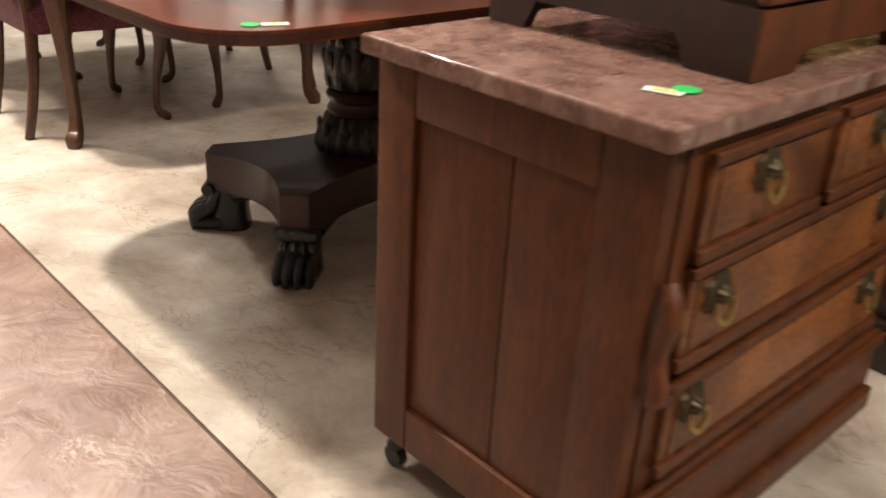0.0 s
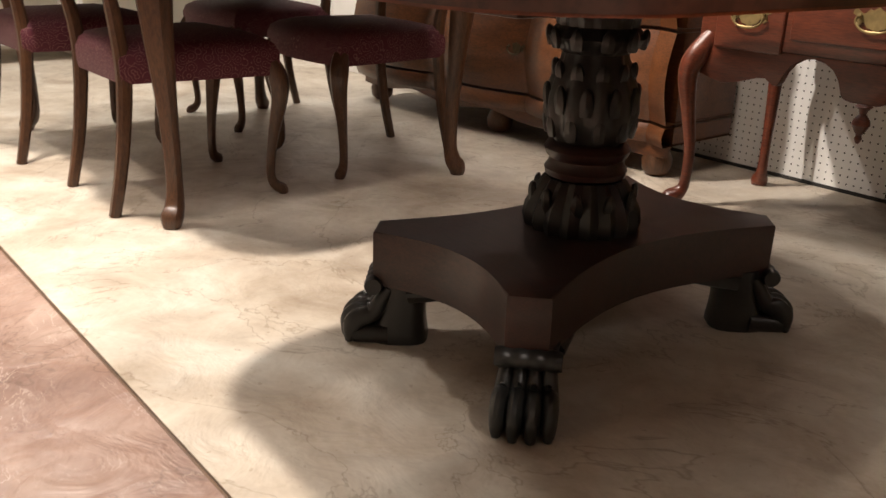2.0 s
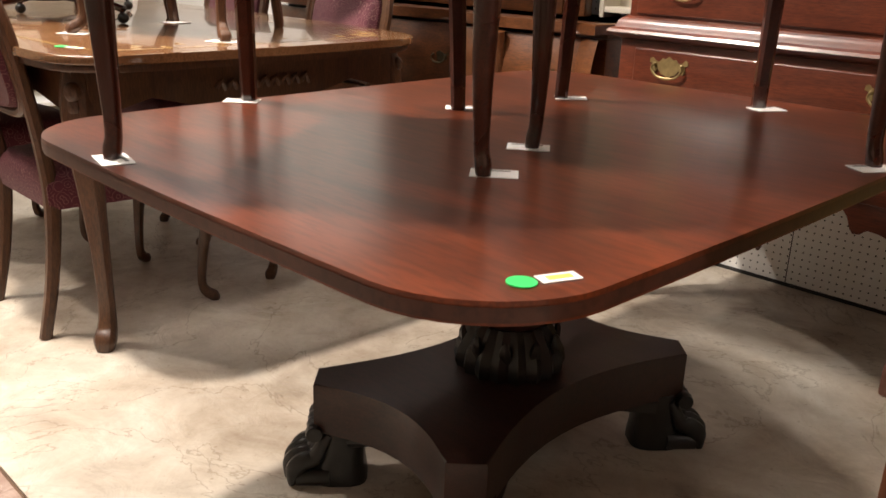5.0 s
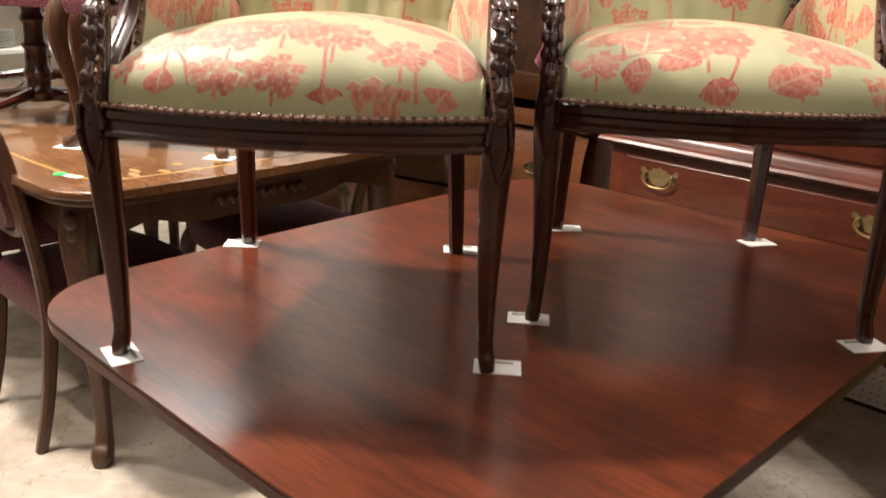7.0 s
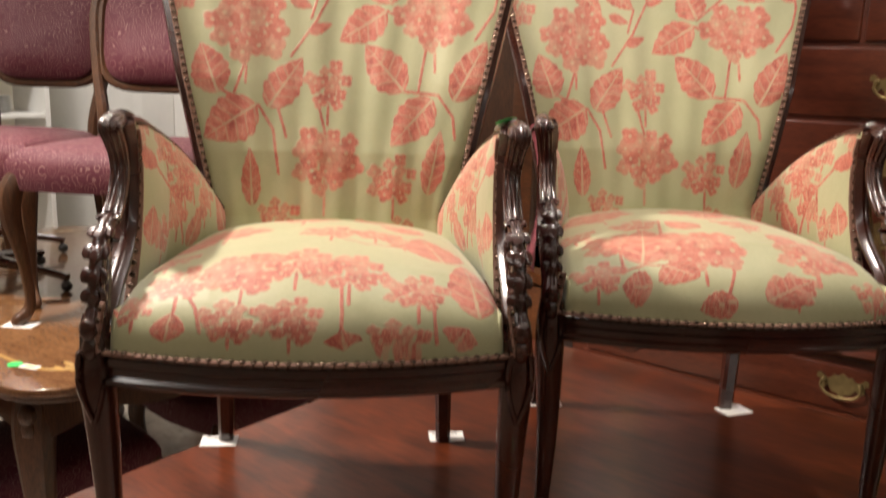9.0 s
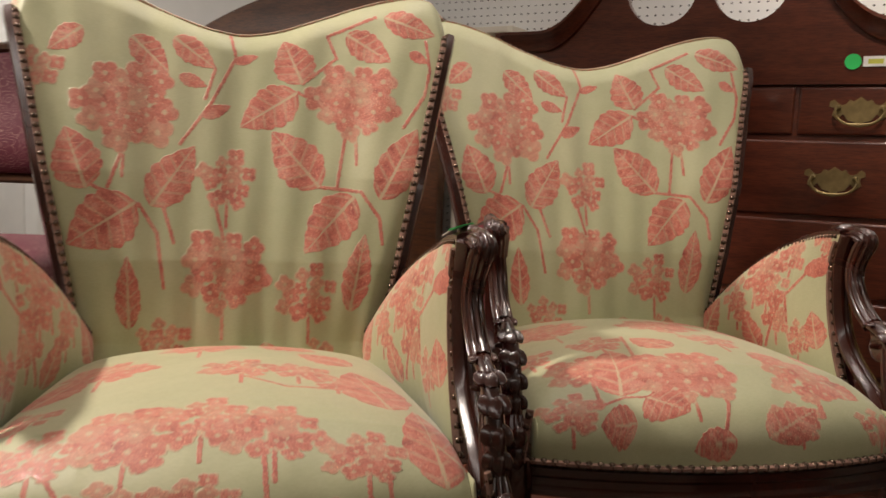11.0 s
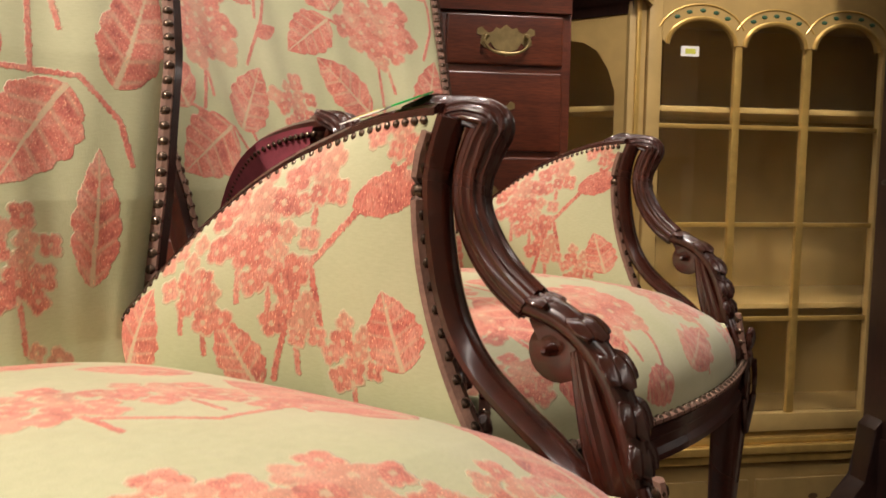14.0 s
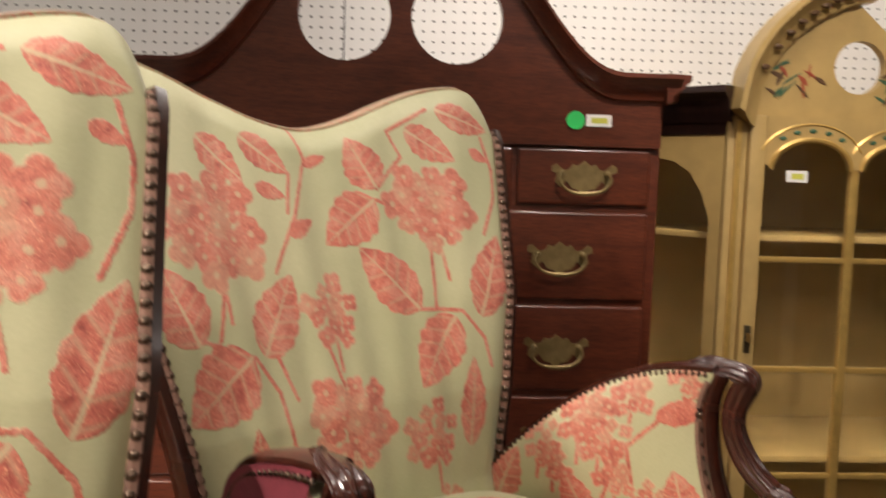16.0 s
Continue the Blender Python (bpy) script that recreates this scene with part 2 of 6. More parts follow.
def brocade_material():
    """Celadon satin ground with coral woven motifs; the weave's signed distance and veins are mesh attributes."""
    m, nt, b = node_mat("celadon_coral_brocade", 0.55, 0, 0)
    b.inputs["Sheen Weight"].default_value = 0.25
    v = coords(nt)
    at = nt.nodes.new("ShaderNodeAttribute")
    at.attribute_name = "motif"
    av = nt.nodes.new("ShaderNodeAttribute")
    av.attribute_name = "vein"
    rag = noise_tex(nt, v, 330.0, 2, 0.6)
    sub = nt.nodes.new("ShaderNodeMath")
    sub.operation = "MULTIPLY_ADD"
    nt.links.new(rag, sub.inputs[0])
    sub.inputs[1].default_value = 0.0055
    nt.links.new(at.outputs["Fac"], sub.inputs[2])
    edge = nt.nodes.new("ShaderNodeMapRange")
    edge.inputs[1].default_value, edge.inputs[2].default_value = 0.0022, 0.0034
    nt.links.new(sub.outputs[0], edge.inputs[0])
    ground = ramp(nt, noise_tex(nt, v, 4.0, 4, 0.6), ((0.3, (0.355, 0.36, 0.195)), (0.7, (0.475, 0.46, 0.275))))
    thread = noise_tex(nt, coords(nt, (160, 160, 900)), 1.0, 2)
    ground = mix(nt, 0.3, ground, ramp(nt, thread, ((0.3, (0.7, 0.7, 0.66)), (0.7, (1, 1, 1)))), "MULTIPLY")
    stitch = noise_tex(nt, coords(nt, (700, 700, 210)), 1.0, 3)
    shade = noise_tex(nt, v, 38.0, 4, 0.7, 0.6)
    coral = ramp(nt, shade, ((0.30, (0.33, 0.065, 0.045)), (0.47, (0.53, 0.14, 0.092)), (0.70, (0.60, 0.29, 0.20))))
    coral = mix(nt, 0.75, coral, ramp(nt, stitch, ((0.32, (0.50, 0.42, 0.40)), (0.55, (1, 1, 1)), (0.7, (1.0, 1.0, 1.0)))), "MULTIPLY")
    pale = mix(nt, 0.65, (0.60, 0.33, 0.22), ground)
    coral = mix(nt, av.outputs["Fac"], coral, pale)
    # Glints of metallic thread are painted into the coral as bright orange specks.
    painted_glint = ramp(nt, noise_tex(nt, coords(nt, (1, 1, 0.5)), 700.0, 1), ((0.63, (0, 0, 0)), (0.72, (0.8, 0.8, 0.8))))
    coral = mix(nt, painted_glint, coral, (0.85, 0.42, 0.24))
    c = mix(nt, edge.outputs[0], ground, coral)
    nt.links.new(c, b.inputs["Base Color"])
    gl = ramp(nt, noise_tex(nt, v, 520.0, 1), ((0.62, (0.6, 0.6, 0.6)), (0.70, (0.22, 0.22, 0.22))))
    rr = mix(nt, edge.outputs[0], (0.5, 0.5, 0.5), gl)
    nt.links.new(rr, b.inputs["Roughness"])
    n1 = bump(nt, b, edge.outputs[0], 0.5, 0.0012)
    n2 = bump(nt, b, stitch, 0.25, 0.0008, n1)
    bump(nt, b, noise_tex(nt, coords(nt, (1, 1, 0.35)), 14.0, 3), 0.25, 0.01, n2)
    return m


def glass_material():
    m, nt, b = node_mat("old_clear_glass", 0.03, 0, 0)
    b.inputs["Transmission Weight"].default_value = 1.0
    b.inputs["IOR"].default_value = 1.45
    b.inputs["Base Color"].default_value = (0.93, 0.93, 0.90, 1)
    return m


M_MARBLE, M_PURPLE, M_BROCADE, M_GLASS = marble_material(), purple_material(), brocade_material(), glass_material()


# ---- mesh helpers ----
def finish(name, bm, material, smooth=True):
    bmesh.ops.recalc_face_normals(bm, faces=bm.faces)
    me = bpy.data.meshes.new(name)
    bm.to_mesh(me)
    bm.free()
    if smooth:
        me.shade_smooth()
        me.set_sharp_from_angle(angle=radians(38))
    me.materials.append(material)
    return me


def part(name, bm, material, parent=None, label="", at=None):
    ob = new(name, finish(name, bm, material))
    if parent is not None:
        ob.parent = parent
    if at is not None:
        ob.matrix_basis = at
    if label:
        ob["label"] = label
    return ob


def thing(name, m, label, category, group="", kind=""):
    ob = new(name)
    ob.empty_display_size = 0.1
    ob.matrix_basis = m
    return tagged(ob, label, category, group, kind)


def box(bm, x0, y0, z0, x1, y1, z1, bevel=0.004, seg=2):
    r = bmesh.ops.create_cube(bm, size=1)
    vs = r["verts"]
    bmesh.ops.transform(bm, verts=vs, matrix=Matrix.Translation(((x0 + x1) / 2, (y0 + y1) / 2, (z0 + z1) / 2)) @ Matrix.Diagonal((x1 - x0, y1 - y0, z1 - z0, 1)))
    if bevel:
        es = list({e for v in vs for e in v.link_edges})
        bmesh.ops.bevel(bm, geom=es, offset=min(bevel, 0.45 * min(abs(x1 - x0), abs(y1 - y0), abs(z1 - z0))), segments=seg, affect="EDGES", profile=0.6)
    return bm


def boxed(*a, **k):
    return box(bmesh.new(), *a, **k)


def loft(bm, rings, closed=True, cap=True):
    """Joins rings of points of one count; each ring is closed when closed is set."""
    rows = [[bm.verts.new(p) for p in ring] for ring in rings]
    n = len(rows[0])
    for a, b in zip(rows, rows[1:]):
        for i in range(n if closed else n - 1):
            bm.faces.new((a[i], a[(i + 1) % n], b[(i + 1) % n], b[i]))
    if cap and closed:
        bm.faces.new(rows[0][::-1])
        bm.faces.new(rows[-1])
    return bm


def lathe(bm, profile, cx=0.0, cy=0.0, seg=20, flute=0, depth=0.0, axis=None):
    """Turns (radius, height) pairs round z; flute lobes of that depth swell the section."""
    rings = []
    for r, z in profile:
        ring = []
        for i in range(seg):
            a = 2 * math.pi * i / seg
            rr = r * (1 + depth * math.cos(flute * a)) if flute else r
            ring.append((cx + rr * math.cos(a), cy + rr * math.sin(a), z))
        rings.append(ring)
    return loft(bm, rings)


def smooth_path(points, n=6):
    """Catmull-Rom through points (any dimension)."""
    pts = [np.array(p, float) for p in points]
    out = []
    for i in range(len(pts) - 1):
        p0, p1, p2, p3 = pts[max(i - 1, 0)], pts[i], pts[i + 1], pts[min(i + 2, len(pts) - 1)]
        for k in range(n):
            t = k / n
            out.append(0.5 * (2 * p1 + (p2 - p0) * t + (2 * p0 - 5 * p1 + 4 * p2 - p3) * t * t + (3 * p1 - p0 - 3 * p2 + p3) * t ** 3))
    out.append(pts[-1])
    return out


def sweep(bm, nodes, seg=10, n=5, up=(0, 0, 1), square=1.0, flute=0, depth=0.0):
    """A limb along nodes of (x, y, z, half width, half height); square under 1 squares the section."""
    pts = smooth_path(nodes, n)
    rings = []
    for i, p in enumerate(pts):
        a, b = pts[max(i - 1, 0)][:3], pts[min(i + 1, len(pts) - 1)][:3]
        d = Vector(b - a).normalized()
        u = Vector(up)
        side = d.cross(u)
        if side.length < 1e-4:
            side = Vector((1, 0, 0))
        side.normalize()
        top = side.cross(d).normalized()
        ring = []
        for k in range(seg):
            t = 2 * math.pi * (k + 0.5) / seg
            c, s = math.cos(t), math.sin(t)
            c, s = math.copysign(abs(c) ** square, c), math.copysign(abs(s) ** square, s)
            f = 1 + depth * math.cos(flute * t) if flute else 1
            ring.append(Vector(p[:3]) + side * (c * p[3] * f) + top * (s * p[4] * f))
        rings.append(ring)
    return loft(bm, rings)


def plate(bm, outline, axis, lo, hi, bevel=0.003, seg=2):
    """Extrudes a 2D outline along an axis ('x', 'y' or 'z') from lo to hi, with eased edges."""
    place = {"x": lambda p, t: (t, p[0], p[1]), "y": lambda p, t: (p[0], t, p[1]), "z": lambda p, t: (p[0], p[1], t)}[axis]
    a = [bm.verts.new(place(p, lo)) for p in outline]
    b = [bm.verts.new(place(p, hi)) for p in outline]
    n = len(a)
    f = [bm.faces.new(a[::-1]), bm.faces.new(b)]
    for i in range(n):
        f.append(bm.faces.new((a[i], a[(i + 1) % n], b[(i + 1) % n], b[i])))
    if bevel:
        es = {e for g in f[:2] for e in g.edges}
        bmesh.ops.bevel(bm, geom=list(es), offset=bevel, segments=seg, affect="EDGES", profile=0.6)
    return bm


def rounded_rect(x0, y0, x1, y1, r, n=8, bow=0.0):
    """Outline with round corners; bow swells each side outward."""
    out = []
    for cx, cy, a0 in ((x1 - r, y1 - r, 0), (x0 + r, y1 - r, 90), (x0 + r, y0 + r, 180), (x1 - r, y0 + r, 270)):
        for i in range(n + 1):
            a = radians(a0 + 90 * i / n)
            out.append((cx + r * math.cos(a), cy + r * math.sin(a)))
    if bow:
        mx, my, hx, hy = (x0 + x1) / 2, (y0 + y1) / 2, (x1 - x0) / 2, (y1 - y0) / 2
        fine = []
        for i, p in enumerate(out):
            q = out[(i + 1) % len(out)]
            k = 8 if math.dist(p, q) > 0.2 else 1
            fine += [(p[0] + (q[0] - p[0]) * j / k, p[1] + (q[1] - p[1]) * j / k) for j in range(k)]
        out = [(x + bow * (1 - ((y - my) / hy) ** 2) * (x - mx) / hx, y + bow * (1 - ((x - mx) / hx) ** 2) * (y - my) / hy) for x, y in fine]
    return out


def ball(bm, x, y, z, rx, ry=None, rz=None, u=10, v=7):
    r = bmesh.ops.create_uvsphere(bm, u_segments=u, v_segments=v, radius=1)
    bmesh.ops.transform(bm, verts=r["verts"], matrix=Matrix.Translation((x, y, z)) @ Matrix.Diagonal((rx, ry or rx, rz or rx, 1)))
    return bm


def moulding(bm, profile, x0, x1, y_front, sides=()):
    """A straight moulding along x: profile is (out, z) pairs, out being how far it stands before y_front (towards -y)."""
    ring = lambda x, k: [(x + k * o, y_front - o, z) for o, z in profile] + [(x, y_front + 0.02, profile[-1][1]), (x, y_front + 0.02, profile[0][1])]
    return loft(bm, [ring(x0, -1), ring(x1, 1)])



# ---- woven motifs: leaves (base x, y, tip x, y, half width), flower clusters (x, y, radius) and stems, in metres on the cloth ----
LEAVES_BACK = [(-0.169, 0.962, -0.111, 0.907, 0.023), (-0.105, 0.965, -0.039, 0.917, 0.021), (-0.01, 0.929, 0.029, 0.942, 0.008), (-0.095, 0.902, -0.051, 0.887, 0.011), (-0.057, 0.839, -0.014, 0.857, 0.011), (0.1, 0.899, 0.069, 0.97, 0.034), (0.173, 0.987, 0.244, 0.942, 0.026), (0.236, 1.02, 0.319, 0.99, 0.023), (0.275, 0.96, 0.304, 0.942, 0.01), (0.091, 0.884, 0.001, 0.824, 0.034), (0.126, 0.734, 0.051, 0.819, 0.037), (0.219, 0.719, 0.282, 0.832, 0.030), (0.18, 0.721, 0.102, 0.633, 0.035), (-0.128, 0.699, -0.067, 0.791, 0.033), (-0.218, 0.724, -0.253, 0.814, 0.034)]
LEAVES_BACK += [(-0.149, 0.704, -0.241, 0.643, 0.044), (0.172, 0.545, 0.196, 0.665, 0.021), (-0.152, 0.52, -0.158, 0.626, 0.018), (-0.24, 0.97, -0.285, 0.93, 0.02), (0.045, 0.50, 0.05, 0.44, 0.02)]
FLOWERS_BACK = [(0.184, 0.874, 0.073), (-0.17, 0.854, 0.079), (-0.017, 0.739, 0.05), (-0.02, 0.605, 0.07), (0.108, 0.572, 0.052), (-0.103, 0.503, 0.04), (0.124, 0.475, 0.035), (-0.30, 0.90, 0.04)]
STEMS_BACK = [[(-0.018, 0.98), (-0.007, 0.937), (-0.043, 0.862), (-0.089, 0.794)], [(-0.039, 0.917), (-0.053, 0.867)], [(0.1, 0.899), (0.156, 0.945), (0.141, 0.982), (0.222, 1.02)], [(0.093, 0.884), (0.123, 0.869)], [(0.303, 0.98), (0.307, 0.929), (0.296, 0.887), (0.26, 0.834)], [(0.17, 0.829), (0.153, 0.734)], [(0.126, 0.734), (0.19, 0.729), (0.218, 0.69), (0.222, 0.65)], [(-0.212, 0.729), (-0.144, 0.701), (-0.117, 0.658), (-0.105, 0.58)], [(-0.169, 0.791), (-0.189, 0.726)], [(-0.111, 0.701), (-0.093, 0.646)], [(-0.037, 0.714), (-0.02, 0.651)]]
LEAVES_SEAT = [(0.231, -0.346, 0.217, -0.165, 0.035), (0.188, -0.18, 0.158, -0.027, 0.045), (0.258, -0.307, 0.2, -0.219, 0.035), (-0.187, -0.401, -0.181, -0.349, 0.024), (0.197, -0.4, 0.215, -0.369, 0.028), (0.05, -0.419, 0.045, -0.393, 0.026), (0.164, 0.015, 0.09, 0.051, 0.035), (-0.22, -0.12, -0.17, -0.03, 0.035), (0.04, 0.12, 0.12, 0.09, 0.035)]
FLOWERS_SEAT = [(0.147, -0.297, 0.052), (0.053, -0.259, 0.058), (-0.091, -0.261, 0.063), (-0.103, -0.366, 0.047), (-0.023, -0.37, 0.052), (-0.178, -0.276, 0.052), (0.121, -0.402, 0.047), (0.017, -0.057, 0.052), (-0.15, -0.02, 0.063), (-0.04, 0.1, 0.063), (-0.235, -0.33, 0.034), (0.13, -0.1, 0.034), (-0.21, -0.18, 0.039), (-0.02, -0.235, 0.05), (0.085, -0.06, 0.045)]
STEMS_SEAT = [[(0.042, -0.281), (0.045, -0.359), (0.045, -0.408)], [(0.167, -0.3), (0.169, -0.364), (0.172, -0.404)], [(-0.171, -0.296), (-0.149, -0.343), (-0.14, -0.392)], [(0.02, -0.1), (0.07, -0.14), (0.15, -0.13)]]
LEAVES_SEAT_PAIR = [(-0.143, -0.304, -0.116, -0.16, 0.041), (-0.109, -0.309, -0.057, -0.349, 0.045), (-0.132, -0.368, -0.179, -0.363, 0.042), (0.098, -0.178, 0.142, -0.223, 0.028), (0.175, -0.263, 0.217, -0.307, 0.026), (0.048, -0.4, 0.132, -0.34, 0.035), (0.198, -0.31, 0.186, -0.252, 0.024), (0.08, 0.1, 0.15, 0.05, 0.035), (-0.02, -0.17, -0.06, -0.1, 0.03), (0.22, -0.2, 0.2, -0.12, 0.03), (0.0, -0.4, -0.06, -0.42, 0.028)]
FLOWERS_SEAT_PAIR = [(-0.046, -0.259, 0.079), (0.141, -0.262, 0.067), (-0.173, -0.225, 0.061), (-0.121, -0.116, 0.049), (0.03, 0.0, 0.073), (-0.16, 0.03, 0.073), (0.19, 0.02, 0.061), (-0.215, -0.33, 0.05), (0.1, -0.36, 0.045), (0.235, -0.36, 0.045), (0.07, -0.11, 0.05), (-0.23, -0.12, 0.045)]
STEMS_SEAT_PAIR = [[(-0.004, -0.272), (0.001, -0.332), (-0.013, -0.387)], [(-0.07, -0.089), (-0.094, -0.212), (-0.097, -0.298)], [(0.135, -0.293), (0.139, -0.349)], [(-0.177, -0.325), (-0.138, -0.308), (-0.104, -0.309)]]
ARM_LEAVES = [(0.055, 0.622, 0.128, 0.648, 0.016), (-0.157, 0.47, -0.133, 0.545, 0.026), (0.105, 0.50, 0.085, 0.56, 0.024), (-0.03, 0.47, -0.06, 0.53, 0.022)]
ARM_FLOWERS = [(-0.043, 0.612, 0.05), (-0.015, 0.585, 0.046), (-0.097, 0.570, 0.042), (0.02, 0.645, 0.034), (0.09, 0.678, 0.026), (-0.075, 0.535, 0.028), (0.008, 0.53, 0.03), (0.06, 0.51, 0.034)]
ARM_STEMS = [[(0.133, 0.683), (0.075, 0.634), (0.015, 0.572), (-0.015, 0.48)], [(0.02, 0.577), (0.03, 0.53)]]


# ---- the large structure ----
BACK_Y, LINE_Y = 3.055, 0.683


def slab(name, x0, y0, z0, x1, y1, z1, material, bevel=0.0):
    return tagged(part(name, boxed(x0, y0, z0, x1, y1, z1, bevel=bevel), material), kind="structure")


floor = slab("floor", -6.6, LINE_Y + 0.004, -0.1, 3.4, 3.2, 0.0, M_FLOOR)
tagged(floor, "cream stained concrete floor with trowel marks", "floor")
aisle = slab("floor_aisle", -6.6, -3.2, -0.1, 3.4, LINE_Y - 0.004, -0.001, M_AISLE)
tagged(aisle, "terracotta stamped concrete aisle floor", "floor")
slab("floor_joint", -6.6, LINE_Y - 0.004, -0.1, 3.4, LINE_Y + 0.004, -0.006, M_UMBER)
tagged(slab("wall_north", -6.6, BACK_Y, 0.0, 3.4, 3.2, 3.0, M_PEG), "white painted pegboard wall", "wall")
tagged(slab("wall_west", -6.6, -3.2, 0.0, -6.4, 3.2, 3.0, M_WALL), "cream painted shop wall", "wall")
tagged(slab("wall_east", 3.2, -3.2, 0.0, 3.4, 3.2, 3.0, M_WALL), "cream painted shop wall", "wall")
tagged(slab("wall_south", -6.6, -3.4, 0.0, 3.4, -3.2, 3.0, M_WALL), "cream painted shop wall", "wall")
tagged(slab("ceiling", -6.6, -3.4, 3.0, 3.4, 3.2, 3.1, M_CEIL), "white shop ceiling", "ceiling")


def peg_holes():
    """Rows of dark round holes, one inch apart, just proud of the board."""
    verts, faces = [], []
    for i in range(112):
        for j in range(98):
            x, z = -2.75 + 0.0254 * i, 0.03 + 0.0254 * j
            k = len(verts)
            for a in range(6):
                verts.append((x + 0.0032 * math.cos(a * math.pi / 3), BACK_Y - 0.0008, z + 0.0032 * math.sin(a * math.pi / 3)))
            faces.append(tuple(range(k, k + 6))[::-1])
    me = bpy.data.meshes.new("peg_holes")
    me.from_pydata(verts, [], faces)
    me.materials.append(M_HOLE)
    tagged(new("peg_holes", me), "rows of small round pegboard holes", "wall", kind="stuff")


peg_holes()
for i in range(5):
    slab("wall_seam", -2.75 + 1.2 * i - 0.0015, BACK_Y - 0.0012, 0.0, -2.75 + 1.2 * i + 0.0015, BACK_Y + 0.01, 3.0, M_HOLE)
# Dark strip stands in for the shade of the gap; no baseboard is here.
tagged(slab("baseboard", -2.6, BACK_Y - 0.006, 0.0, 3.2, BACK_Y - 0.001, 0.012, M_HOLE), "dark strip drawn for the shaded gap along the foot of the pegboard", "baseboard")


# ---- pedestal dining table ----
TX, TY, TZ = -1.49, 1.517, 0.74


def paw(bm, x, y, dx, dy):
    """A carved lion's paw pointing along (dx, dy): a square-shouldered leg block, a long four-toed foot and a reeded scroll above."""
    side = Vector((-dy, dx, 0))
    d = Vector((dx, dy, 0))
    at = lambda f, s, z: Vector((x, y, 0)) + d * f + side * s + Vector((0, 0, z))
    sweep(bm, [(*at(-0.022, 0, 0.135), 0.050, 0.046), (*at(-0.020, 0, 0.100), 0.047, 0.044), (*at(-0.016, 0, 0.06), 0.047, 0.047), (*at(-0.012, 0, 0.025), 0.050, 0.054), (*at(-0.012, 0, 0.0), 0.051, 0.056)], 16, 4, up=tuple(d), square=0.6)
    # four toes with swollen knuckles and blunt claws, running out well past the block
    for s, k in ((-0.040, 0.90), (-0.0135, 1.0), (0.0135, 1.0), (0.040, 0.90)):
        sweep(bm, [(*at(0.010, s * 0.86, 0.118), 0.0125, 0.012), (*at(0.026, s * 0.92, 0.090), 0.0135, 0.015), (*at(0.046 * k, s, 0.064), 0.0145, 0.018), (*at(0.070 * k, s * 1.05, 0.058), 0.0150, 0.021), (*at(0.090 * k, s * 1.08, 0.040), 0.0140, 0.020), (*at(0.097 * k, s * 1.08, 0.018), 0.0115, 0.012), (*at(0.098 * k, s * 1.06, 0.004), 0.008, 0.008)], 12, 4, up=(0, 0, 1))
        sweep(bm, [(*at(0.01, s * 1.04, 0.020), 0.0150, 0.020), (*at(0.088 * k, s * 1.06, 0.018), 0.0130, 0.017)], 10, 2)
        # tendon ridge up the shin
        sweep(bm, [(*at(0.020, s * 0.8, 0.125), 0.007, 0.008), (*at(0.034, s * 0.88, 0.085), 0.008, 0.009), (*at(0.056 * k, s * 0.98, 0.076), 0.007, 0.008)], 8, 3, up=tuple(d))
    # scroll roll across the outer top, ringed
    roll = [(*at(0.040, q, 0.126), 0.0165 + 0.0025 * (i % 2), 0.0165 + 0.0025 * (i % 2)) for i, q in enumerate((-0.056, -0.042, -0.028, -0.014, 0.0, 0.014, 0.028, 0.042, 0.056))]
    sweep(bm, roll, 12, 3)
    # leafy brackets running back under the plinth on both sides
    for q in (-1, 1):
        sweep(bm, [(*at(-0.03, q * 0.040, 0.112), 0.018, 0.020), (*at(-0.075, q * 0.052, 0.118), 0.016, 0.016), (*at(-0.115, q * 0.066, 0.122), 0.011, 0.009), (*at(-0.14, q * 0.074, 0.124), 0.005, 0.005)], 16, 4, flute=5, depth=0.14)


